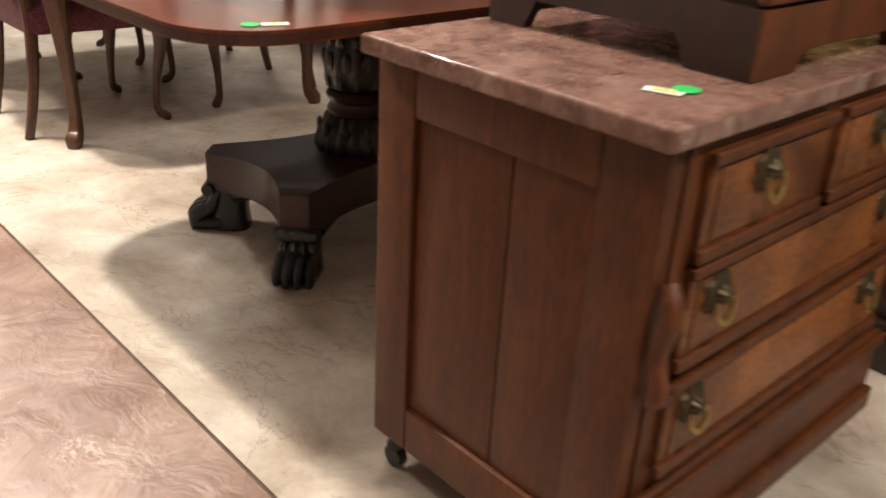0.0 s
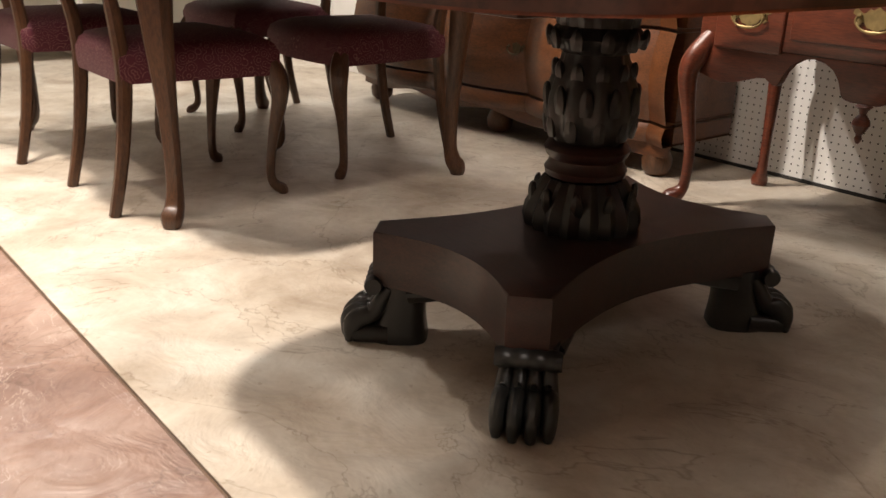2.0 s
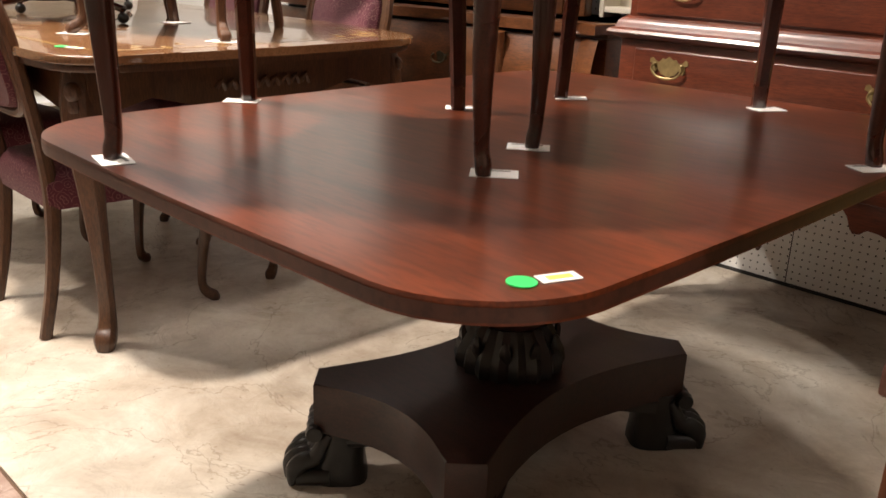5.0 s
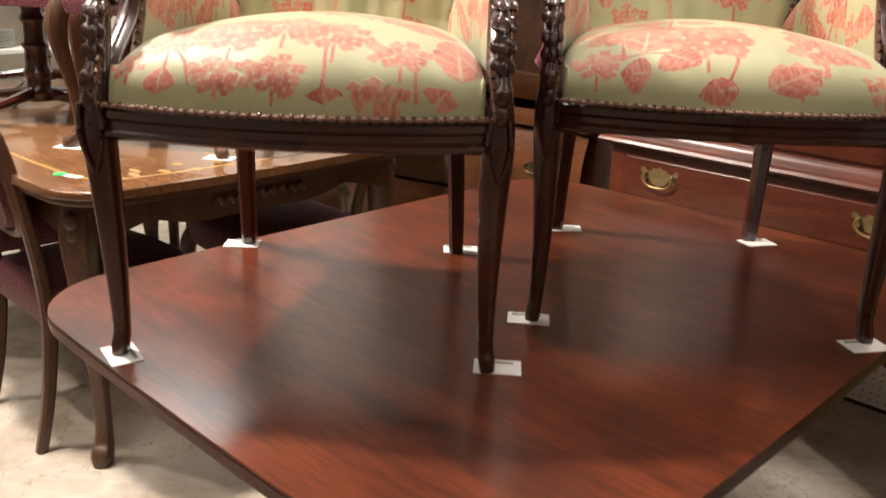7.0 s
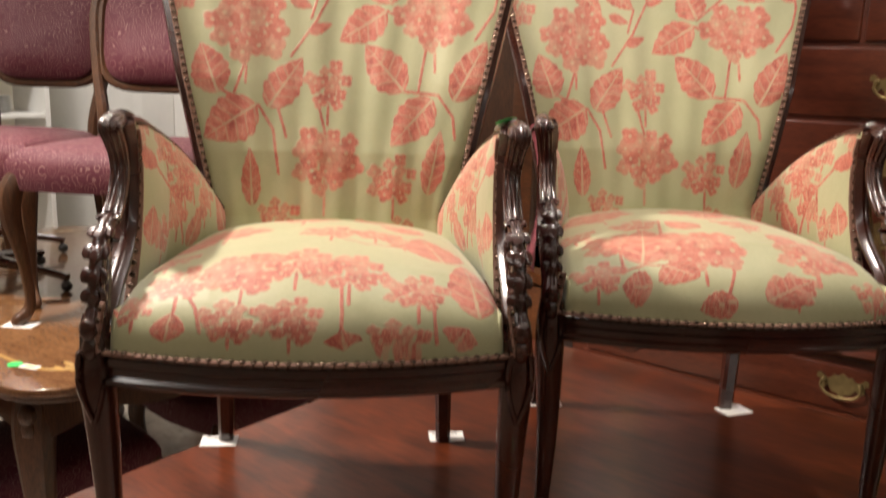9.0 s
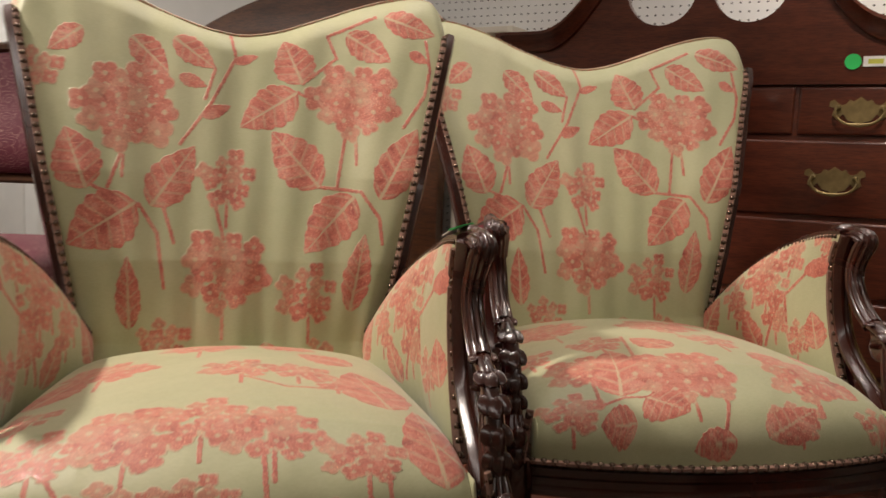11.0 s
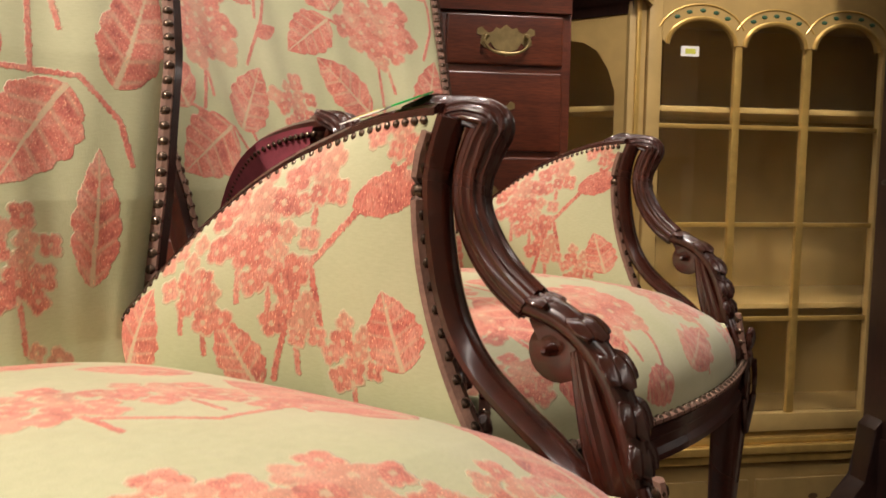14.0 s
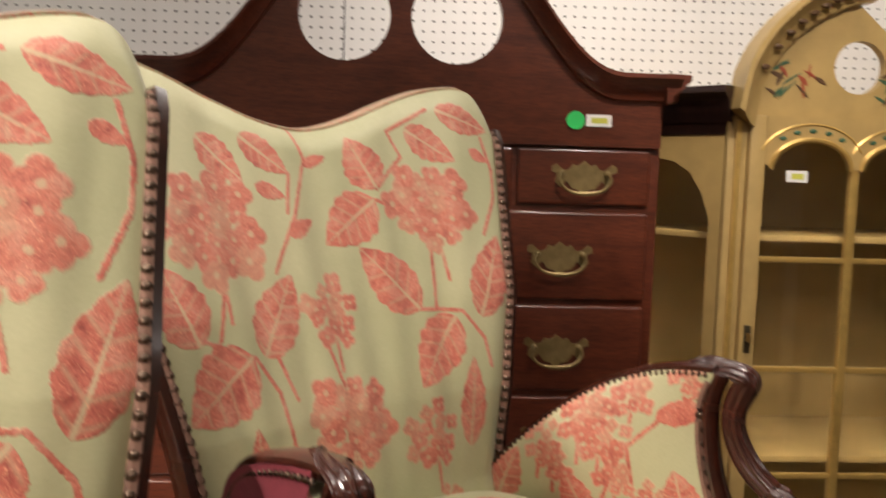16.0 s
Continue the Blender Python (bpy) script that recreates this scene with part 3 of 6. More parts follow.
def dining_table():
    t = thing("pedestal_table", pose(TX, TY, 0), "red mahogany dining table on a carved black pedestal with paw feet", "table")
    top = plate(bmesh.new(), rounded_rect(-0.567, -0.754, 0.605, 0.772, 0.17, 9, 0.012), "z", TZ - 0.027, TZ, 0.006, 3)
    part("tabletop", top, M_MAHOG, t, "glossy red mahogany top")
    part("apron", boxed(-0.3, -0.5, TZ - 0.06, 0.3, 0.5, TZ - 0.028), M_PED, t)
    rim = rounded_rect(-0.5682, -0.7552, 0.6062, 0.7732, 0.171, 9, 0.012)
    bm = loft(bmesh.new(), [[(x, y, z) for x, y in rim] for z in (TZ - 0.0235, TZ - 0.0065)], cap=False)
    part("edge_band", bm, M_MAHOG_EDGE, t, "dark worn table edge")
    # concave-sided plinth with clipped corners
    hx, hy, c, n = 0.24, 0.378, 0.052, 12
    corner = [(hx, -hy + c), (hx, hy - c), (hx - c, hy), (-hx + c, hy), (-hx, hy - c), (-hx, -hy + c), (-hx + c, -hy), (hx - c, -hy)]
    out = []
    for i in range(8):
        p, q = corner[i], corner[(i + 1) % 8]
        if i % 2 == 0:
            sag = 0.085 if i in (0, 4) else 0.06
            nx, ny = ((-1, 0), (0, -1), (1, 0), (0, 1))[i // 2]
            for k in range(n):
                s = k / n
                f = sag * math.sin(math.pi * s) ** 0.9
                out.append((p[0] + (q[0] - p[0]) * s + nx * f, p[1] + (q[1] - p[1]) * s + ny * f))
        else:
            out.append(p)
    part("plinth", plate(bmesh.new(), out, "z", 0.125, 0.235, 0.004), M_PED, t, "dark mahogany plinth with hollow sides")
    for sx in (-1, 1):
        for sy in (-1, 1):
            bm = bmesh.new()
            paw(bm, sx * 0.192, sy * 0.320, sx * 0.66, sy * 0.75)
            part("foot", bm, M_BLACK, t, "ebonised carved paw foot")
    prof = [(0.93 * r, z) for r, z in [(0.118, 0.236), (0.122, 0.25), (0.118, 0.275), (0.105, 0.30), (0.09, 0.325), (0.082, 0.335)]]
    bm = lathe(bmesh.new(), prof, seg=72, flute=18, depth=0.05)
    part("leaf_collar", bm, M_BLACK, t)
    ring = [(0.87 * r, z) for r, z in [(0.082, 0.335), (0.09, 0.34), (0.094, 0.352), (0.086, 0.362), (0.083, 0.372), (0.092, 0.38), (0.097, 0.392), (0.09, 0.402), (0.08, 0.408)]]
    part("ring_moulding", lathe(bmesh.new(), ring, seg=32), M_PED, t)
    vase = [(0.80 * r, z) for r, z in [(0.084, 0.408), (0.100, 0.43), (0.110, 0.465), (0.107, 0.50), (0.093, 0.535), (0.078, 0.562), (0.075, 0.575)]]
    part("column", lathe(bmesh.new(), vase, seg=80, flute=10, depth=0.055), M_BLACK, t, "ebonised column carved with leaves")
    cap = [(0.87 * r, z) for r, z in [(0.069, 0.575), (0.090, 0.588), (0.102, 0.604), (0.092, 0.618), (0.085, 0.625), (0.09, 0.645), (0.11, 0.66), (0.115, 0.672), (0.115, 0.698)]]
    part("capital", lathe(bmesh.new(), cap, seg=64, flute=16, depth=0.04), M_BLACK, t)
    for k in range(10):
        a = 2 * math.pi * k / 10
        for z, r, s in ((0.295, 0.101, 0.026), (0.440, 0.083, 0.022), (0.492, 0.086, 0.026), (0.540, 0.073, 0.020), (0.603, 0.088, 0.018)):
            b = a + (0.3 if int(z * 100) % 2 else 0)
            bm = bmesh.new()
            sweep(bm, [(r * math.cos(b) * 0.97, r * math.sin(b) * 0.97, z - s, 0.012, 0.006), (r * math.cos(b), r * math.sin(b), z, 0.014, 0.009), (r * math.cos(b) * 1.02, r * math.sin(b) * 1.02, z + s * 0.7, 0.009, 0.007), (r * math.cos(b) * 0.99, r * math.sin(b) * 0.99, z + s, 0.004, 0.004)], 6, 2, up=(math.cos(b), math.sin(b), 0))
            part("acanthus_leaf", bm, M_BLACK, t)
    return t


dining_table()


# ---- brocade armchairs ----
def weave(X, Y, leaves, flowers, stems):
    """Signed distance into the woven motifs (metres, positive inside) and a 0..1 vein value."""
    sd, vein = np.full(X.shape, -0.03), np.zeros(X.shape)
    for pts in stems:
        for (x0, y0), (x1, y1) in zip(pts, pts[1:]):
            dx, dy = x1 - x0, y1 - y0
            t = np.clip(((X - x0) * dx + (Y - y0) * dy) / (dx * dx + dy * dy), 0, 1)
            sd = np.maximum(sd, 0.0027 - np.hypot(X - x0 - t * dx, Y - y0 - t * dy))
    for x0, y0, x1, y1, w in leaves:
        dx, dy = x1 - x0, y1 - y0
        n = math.hypot(dx, dy)
        t = ((X - x0) * dx + (Y - y0) * dy) / (n * n)
        d = ((X - x0) * dy - (Y - y0) * dx) / n
        tc = np.clip(t, 0, 1)
        hw = w * np.sin(np.pi * tc ** 0.75) ** 0.85 * (1 + 0.13 * (np.abs(np.sin(tc * 17)) - 0.6))
        s = np.where((t < 0) | (t > 1), -np.hypot(np.maximum(-t, t - 1) * n, d), hw - np.abs(d))
        ribs = np.clip(np.sin((tc * 5.5 - np.abs(d) / max(w, 1e-3) * 0.9) * 2 * np.pi) * 2.2 - 1.3, 0, 1) * 0.5
        rib = np.maximum(np.where(np.abs(d) < 0.0021 * (1.25 - tc), 0.9, 0.0), ribs * np.clip(s / 0.006, 0, 1))
        vein = np.where(s > sd, np.where((s > 0) & (w > 0.016), rib, 0.0), vein)
        sd = np.maximum(sd, s)
    rnd = random.Random(11)
    for cx, cy, r in flowers:
        k = max(6, int(15 * (r / 0.06)))
        for i in range(k):
            a, q = i * 2.399, r * 0.86 * math.sqrt((i + 0.3) / k)
            fx, fy, fr = cx + q * math.cos(a), cy + q * math.sin(a) * 0.92, max(0.0105, r * 0.25) * (0.8 + 0.4 * rnd.random())
            th = np.arctan2(Y - fy, X - fx)
            dist = np.hypot(X - fx, Y - fy)
            s = fr * (0.78 + 0.34 * np.abs(np.cos(2 * th + i))) - dist
            core = (dist < fr * 0.2) | (np.abs(s) < 0.0019)
            vein = np.where(s > sd, np.where(core, 0.8, 0.05 + 0.25 * (i % 3 == 0)), vein)
            sd = np.maximum(sd, s)
        s = 0.0026 - np.hypot(X - cx, np.where(Y > cy, Y - cy, np.maximum(0, cy - r * 1.4 - Y)))
        sd = np.maximum(sd, s)
    return sd, vein


def cloth(name, P, X, Y, motifs, parent, label="", close=None):
    """A woven panel: P is a grid of points (rows x columns x 3), X and Y the cloth's own coordinates in metres; close is a depth vector field for a padded rim."""
    nr, nc = X.shape
    verts = P.reshape(-1, 3).tolist()
    faces = [(i * nc + j, i * nc + j + 1, (i + 1) * nc + j + 1, (i + 1) * nc + j) for i in range(nr - 1) for j in range(nc - 1)]
    sd, vein = weave(X, Y, *motifs)
    sd, vein = sd.reshape(-1).tolist(), vein.reshape(-1).tolist()
    me = bpy.data.meshes.new(name)
    me.from_pydata(verts, [], faces)
    for key, values in (("motif", sd), ("vein", vein)):
        me.attributes.new(key, "FLOAT", "POINT").data.foreach_set("value", values)
    me.shade_smooth()
    me.materials.append(M_BROCADE)
    ob = new(name, me)
    ob.parent = parent
    if label:
        ob["label"] = label
    return ob


def nails(name, points, parent, r=0.0058, normals=None):
    """Domed nail heads spaced along a line on a strip of braid."""
    bm = bmesh.new()
    pts = [Vector(p) for p in points]
    lengths = [0.0]
    for a, b in zip(pts, pts[1:]):
        lengths.append(lengths[-1] + (b - a).length)
    n = max(2, int(lengths[-1] / (r * 2.55)))
    k = 0
    for i in range(n):
        s = lengths[-1] * (i + 0.5) / n
        while k < len(pts) - 2 and lengths[k + 1] < s:
            k += 1
        f = (s - lengths[k]) / max(1e-6, lengths[k + 1] - lengths[k])
        p = pts[k].lerp(pts[k + 1], f)
        ball(bm, *p, r, r, r, 8, 6)
    return part(name, bm, M_NAIL, parent)


def braid(name, points, parent, w=0.006):
    bm = bmesh.new()
    sweep(bm, [(*p, w, w * 0.6) for p in points], 6, 1)
    return part(name, bm, M_GIMP, parent)


def back_half(z):
    """Half width of the chair back at a height over the table."""
    return 0.222 + 0.118 * np.clip((z - 0.5) / 0.5, 0, 1.12) ** 1.15


def back_depth(z):
    return np.where(z > 0.62, 0.20 + 0.42 * (z - 0.62), 0.20 + 0.30 * (z - 0.62))


def back_top(u):
    """Top line: two soft ears and a dip between, u from -1 to 1."""
    a = np.abs(u)
    q = np.clip(a / 0.84, 0, 1)
    return 0.975 + 0.081 * q * q * (3 - 2 * q) - 0.062 * (np.clip(a - 0.84, 0, 1) / 0.16) ** 2.4


def armchair(m, label, rack, seat_motifs):
    c = thing("armchair", m, label, "armchair", "brocade armchairs on the table")
    # seat: domed, bowed at the front
    nr, nc = 320, 330
    v, u = np.meshgrid(np.linspace(0, 1, nr), np.linspace(-1, 1, nc), indexing="ij")
    half = 0.292 + (0.235 - 0.292) * v
    bow = 0.052 * (1 - u ** 2)
    yf = -0.300 - bow
    X = half * u
    Y = yf + (0.225 - yf) * v
    rim = (1 - np.abs(u) ** 10) ** 1.25 * (1 - np.abs(2 * v - 1) ** 6)
    Z = 0.393 + 0.080 * np.clip(rim, 0, 1) ** 0.36 + 0.046 * (1 - u ** 2) * np.clip(v * 5.5, 0, 1) ** 0.6 * (1 - (1.35 * v - 0.60) ** 2)
    Z = np.maximum(Z, 0.393 + 0.056 * (1 - np.abs(2 * np.clip((np.abs(u) - 0.88) / 0.12, 0, 1) - 1) ** 3) * np.clip(v / 0.03, 0, 1) ** 0.5 * (np.abs(u) > 0.88))
    X = X * (1 + 0.012 * np.clip(rim, 0, 1))
    X = np.sign(X) * np.where(np.abs(X) > 0.245, 0.245 + 0.026 * (1 - np.exp(-(np.abs(X) - 0.245) / 0.026)), np.abs(X))
    Z = Z + 0.0012 * np.sin(X * 60 + Y * 25) * np.clip(1.2 - 3 * v, 0, 1) - 0.002 * np.exp(-((v - 0.10) / 0.05) ** 2) * np.abs(np.sin(u * 9 + 1))
    cloth("seat", np.stack([X, Y, Z], -1), X, Y + np.minimum(0, Z - 0.49), seat_motifs, c, "plump seat in celadon and coral floral brocade")
    # back
    nr, nc = 380, 360
    v, u = np.meshgrid(np.linspace(0, 1, nr), np.linspace(-1, 1, nc), indexing="ij")
    zz = 0.44 + (back_top(u) - 0.44) * v
    X = back_half(zz) * u
    # hollow between the wings, rolled at the rim, with soft pull folds
    Y = back_depth(zz) - 0.055 * u ** 2 * np.clip((zz - 0.5) / 0.25, 0, 1) + 0.012 * np.abs(u) ** 12 + 0.014 * np.clip((v - 0.94) / 0.06, 0, 1) ** 2
    fold = 0.0022 * np.sin(u * 13 + 1.2 * np.sin(zz * 9)) + 0.0012 * np.sin(u * 29 - zz * 5)
    P = np.stack([X + rack, Y + fold * np.clip((1 - np.abs(u)) * 6, 0, 1), zz], -1)
    cloth("backrest", P, X, zz, (LEAVES_BACK, FLOWERS_BACK, STEMS_BACK), c, "tall fan back in celadon and coral floral brocade")
    # outside of the back, in plain rose cloth
    bm = bmesh.new()
    rows = []
    for i in range(0, nr, 20):
        rows.append([((P[i, j, 0] - rack) * 0.975 + rack, P[i, j, 1] + 0.036, P[i, j, 2] - 0.003) for j in range(0, nc, 12)])
    loft(bm, rows, closed=False)
    part("back_lining", bm, M_MAROON_BACK, c, "rose cloth on the outside of the back")
    for sx in (-1, 1):
        col = 0 if sx < 0 else -1
        line = [(P[i, col, 0] + sx * 0.008, P[i, col, 1] + 0.014, P[i, col, 2]) for i in range(24, nr, 12)]
        bm = bmesh.new()
        sweep(bm, [(*p, 0.011, 0.021) for p in line], 8, 1, up=(0, 1, 0), square=0.7)
        part("back_stile", bm, M_CHAIR, c)
        nl = [(P[i, col, 0] - sx * 0.001, P[i, col, 1] - 0.006, P[i, col, 2]) for i in range(24, nr - 2, 8)]
        braid("braid", nl, c)
        nails("nail_trim", nl, c)
        # back legs, raked
        bm = bmesh.new()
        sweep(bm, [(sx * 0.228, 0.292, 0.0, 0.016, 0.017), (sx * 0.222, 0.262, 0.18, 0.018, 0.02), (sx * 0.212, 0.215, 0.38, 0.02, 0.023), (sx * 0.212, 0.205, 0.48, 0.018, 0.022)], 8, 4, up=(0, 1, 0), square=0.65)
        part("back_leg", bm, M_CHAIR, c)
    topline = [(P[-1, j, 0], P[-1, j, 1] + 0.016, P[-1, j, 2] + 0.001) for j in range(0, nc, 11)]
    bm = bmesh.new()
    sweep(bm, [(*p, 0.017, 0.004) for p in topline], 8, 1, square=0.7)
    part("top_welt", bm, M_BROCADE, c)
    # front rail, bowed and moulded
    bm = bmesh.new()
    rings = []
    for k in range(25):
        u1 = -1 + 2 * k / 24
        x, y = u1 * 0.292, -0.300 - 0.052 * (1 - u1 * u1)
        sec = [(0.0, 0.394), (-0.006, 0.390), (-0.007, 0.380), (-0.002, 0.375), (-0.003, 0.366), (-0.009, 0.361), (-0.010, 0.355), (-0.004, 0.351), (0.03, 0.350), (0.035, 0.392)]
        rings.append([(x, y + o, z) for o, z in sec])
    loft(bm, rings)
    part("front_rail", bm, M_CHAIR, c)
    line = [(u1 * 0.290, -0.308 - 0.052 * (1 - u1 * u1), 0.3985) for u1 in np.linspace(-1, 1, 25)]
    braid("braid", line, c)
    nails("nail_trim", line, c)
    bm = bmesh.new()
    plate(bm, [(-0.27, -0.28), (0.27, -0.28), (0.21, 0.2), (-0.21, 0.2)], "z", 0.34, 0.36, 0.004)
    part("seat_bottom", bm, M_HOLE, c)
    for sx in (-1, 1):
        # side rail
        bm = bmesh.new()
        sweep(bm, [(sx * 0.285, -0.29, 0.372, 0.012, 0.032), (sx * 0.262, -0.05, 0.378, 0.012, 0.028), (sx * 0.22, 0.20, 0.385, 0.012, 0.028)], 8, 4, square=0.6)
        part("side_rail", bm, M_CHAIR, c)
        line = [(sx * (0.298 - 0.06 * f), -0.28 + 0.47 * f, 0.408) for f in np.linspace(0, 1, 12)]
        nails("nail_trim", line, c)
        line = [(sx * (0.282 - 0.010 * f), -0.312 + 0.008 * f, 0.402 + 0.062 * f) for f in np.linspace(0, 1, 8)]
        braid("braid", line, c)
        nails("nail_trim", line, c)
        # front leg, tapered and fluted, with a carved knee block
        bm = bmesh.new()
        sweep(bm, [(sx * 0.286, -0.292, 0.415, 0.020, 0.021), (sx * 0.287, -0.294, 0.36, 0.0235, 0.0235), (sx * 0.284, -0.292, 0.28, 0.021, 0.021), (sx * 0.282, -0.288, 0.16, 0.0165, 0.0165), (sx * 0.284, -0.280, 0.05, 0.0125, 0.013), (sx * 0.288, -0.281, 0.018, 0.0135, 0.015), (sx * 0.289, -0.283, 0.0, 0.012, 0.014)], 16, 4, up=(0, 1, 0), square=0.72, flute=8, depth=0.035)
        part("front_leg", bm, M_CHAIR, c)
        bm = bmesh.new()
        for k in range(5):
            z = 0.43 - 0.028 * k
            ball(bm, sx * 0.289, -0.316 + 0.002 * k, z, 0.012 - 0.001 * k, 0.006, 0.016, 8, 6)
        sweep(bm, [(sx * 0.275, -0.317, 0.40, 0.004, 0.004), (sx * 0.272, -0.318, 0.35, 0.004, 0.004), (sx * 0.286, -0.316, 0.30, 0.003, 0.004)], 6, 4)
        sweep(bm, [(sx * 0.302, -0.317, 0.40, 0.004, 0.004), (sx * 0.304, -0.318, 0.35, 0.004, 0.004), (sx * 0.288, -0.316, 0.30, 0.003, 0.004)], 6, 4)
        part("knee_carving", bm, M_CHAIR, c)
        arm(c, sx)
    return c


def arm(c, sx):
    """An upholstered wing that rises forward to a carved scroll, and an open carved arm sweeping down to the front leg."""
    nr, nc = 190, 220
    v, u = np.meshgrid(np.linspace(0, 1, nr), np.linspace(0, 1, nc), indexing="ij")
    front = lambda z: -0.111 - 0.017 * (np.clip(z - 0.637, 0, 1) / 0.055) ** 2 - 0.028 * (np.clip(0.637 - z, 0, 1) / 0.125) ** 2
    topz = 0.500 + 0.191 * (1 - (1 - u) ** 2)
    low = 0.43
    Z = low + (topz - low) * v
    Y = 0.185 + (front(Z) - 0.185) * u
    X = 0.272 - 0.075 * np.clip((Y + 0.03) / 0.21, 0, 1) ** 1.2 - 0.026 * np.sin(np.pi * u) ** 0.7 * np.sin(np.pi * np.clip(v, 0, 1)) ** 0.7
    P = np.stack([sx * X, Y, Z], -1)
    cloth("arm_panel", P, -Y, Z, (ARM_LEAVES, ARM_FLOWERS, ARM_STEMS), c, "brocade arm panel edged with brass nails")
    bm = bmesh.new()
    rows = []
    for i in range(0, nr, 21):
        rows.append([(sx * (abs(P[i, j, 0]) + 0.030 + 0.010 * math.sin(math.pi * j / nc)), P[i, j, 1], P[i, j, 2]) for j in range(0, nc, 13)])
    loft(bm, rows, closed=False)
    part("arm_lining", bm, M_MAROON_BACK, c, "rose cloth on the outside of the arm")
    # top moulding with small nails on both sides
    line = [(sx * (abs(P[-1, j, 0]) + 0.015), P[-1, j, 1], P[-1, j, 2] + 0.002) for j in range(0, nc, 9)]
    bm = bmesh.new()
    sweep(bm, [(*p, 0.016, 0.007) for p in line], 10, 1, square=0.8)
    part("arm_cap", bm, M_CHAIR, c)
    nails("nail_trim", [(sx * (abs(P[-1, j, 0]) - 0.001), P[-1, j, 1], P[-1, j, 2] - 0.004) for j in range(6, nc, 9)], c, 0.0034)
    nails("nail_trim", [(sx * (abs(P[-1, j, 0]) + 0.033), P[-1, j, 1], P[-1, j, 2] - 0.008) for j in range(6, nc, 9)], c, 0.0034)
    x = sx * 0.288
    # slim hollow-moulded post that sweeps forward at its foot to the leaf carving
    bm = bmesh.new()
    post = [(-0.134, 0.690), (-0.125, 0.665), (-0.121, 0.637), (-0.125, 0.596), (-0.133, 0.560), (-0.146, 0.530), (-0.166, 0.505), (-0.196, 0.482), (-0.232, 0.458), (-0.266, 0.425)]
    sweep(bm, [(x - sx * 0.003, y + 0.004, z, 0.0145, 0.0095) for y, z in post], 20, 4, up=(0, -1, 0.2), square=0.8, flute=4, depth=0.10)
    part("arm_post", bm, M_CHAIR, c)
    nl = [(sx * (abs(P[i, -1, 0]) + 0.001), P[i, -1, 1] + 0.002, P[i, -1, 2]) for i in range(0, nr, 12)]
    braid("braid", nl, c, 0.0085)
    nails("nail_trim", nl, c, 0.0066)
    # the scrolled knob and the reeded arm
    bm = bmesh.new()
    sweep(bm, [(x, -0.085, 0.687, 0.012, 0.006), (x + sx * 0.004, -0.115, 0.694, 0.0145, 0.008), (x + sx * 0.007, -0.142, 0.693, 0.0155, 0.0105), (x + sx * 0.009, -0.158, 0.684, 0.016, 0.0135), (x + sx * 0.006, -0.151, 0.667, 0.0145, 0.0155), (x + sx * 0.003, -0.145, 0.646, 0.0135, 0.0145), (x, -0.148, 0.622, 0.013, 0.0138), (x, -0.160, 0.597, 0.013, 0.0145), (x, -0.178, 0.576, 0.013, 0.0145), (x, -0.200, 0.560, 0.0135, 0.0135)], 44, 7, up=(0, -1, 0.2), flute=11, depth=0.10)
    part("carved_arm", bm, M_CHAIR, c, "reeded mahogany arm with a scrolled end")
    # fluted body under the leaves, down to the leg
    bm = bmesh.new()
    spine = smooth_path([(x, -0.196, 0.561), (x, -0.226, 0.552), (x, -0.250, 0.534), (x, -0.267, 0.508), (x, -0.278, 0.476), (x, -0.285, 0.436), (x, -0.290, 0.39)], 5)
    sweep(bm, [(*p, 0.0115, 0.0105) for p in spine], 12, 1, up=(0, -1, 0.3))
    sweep(bm, [(x, -0.240, 0.533, 0.009, 0.008), (x, -0.248, 0.505, 0.0115, 0.012), (x, -0.260, 0.470, 0.013, 0.016), (x, -0.276, 0.430, 0.0135, 0.016), (x, -0.286, 0.392, 0.014, 0.014)], 36, 5, flute=9, depth=0.10)
    # large acanthus lobes lapping one over the next, hollowed, with tips flicked up and out
    n = len(spine)
    for i, size in ((1, 0.66), (6, 0.80), (11, 0.84), (16, 0.80), (20, 0.72), (24, 0.62)):
        q, d = Vector(spine[i]), (Vector(spine[min(i + 4, n - 1)]) - Vector(spine[max(i - 1, 0)])).normalized()
        out = Vector((0, d.z, -d.y))
        out = out if out.y < 0 or out.z > 0 else -out
        for s, k in ((0, 1.0), (-1, 0.8), (1, 0.8)):
            side = Vector((s * 0.010, 0, 0))
            k = k * size
            a = q + side * 0.5 + out * 0.004
            b = q + side + d * 0.010 * k + out * (0.010 * k)
            e = q + side * 1.2 + d * 0.024 * k + out * (0.0115 * k)
            f = q + side * 1.3 + d * 0.032 * k + out * (0.0120 * k)
            sweep(bm, [(*a, 0.007 * k, 0.004), (*b, 0.0115 * k, 0.0042), (*e, 0.0105 * k, 0.0036), (*f, 0.0045 * k, 0.0026)], 18, 4, up=tuple(out), flute=3, depth=0.16)
    # volute under the collar
    sweep(bm, [(x, -0.219 + (0.0165 - 0.0011 * a) * math.cos(a * 0.62 + 0.6), 0.531 + (0.0165 - 0.0011 * a) * math.sin(a * 0.62 + 0.6), 0.0150, 0.0042) for a in range(14)], 8, 2, up=(1, 0, 0))
    ball(bm, x, -0.219, 0.531, 0.0175, 0.005, 0.005, 10, 8)
    for k in (-1, 0, 1):
        sweep(bm, [(x + k * 0.006, -0.290, 0.452, 0.005, 0.004), (x + k * 0.010, -0.303, 0.425, 0.007, 0.005), (x + k * 0.012, -0.308, 0.398, 0.004, 0.003)], 10, 3)
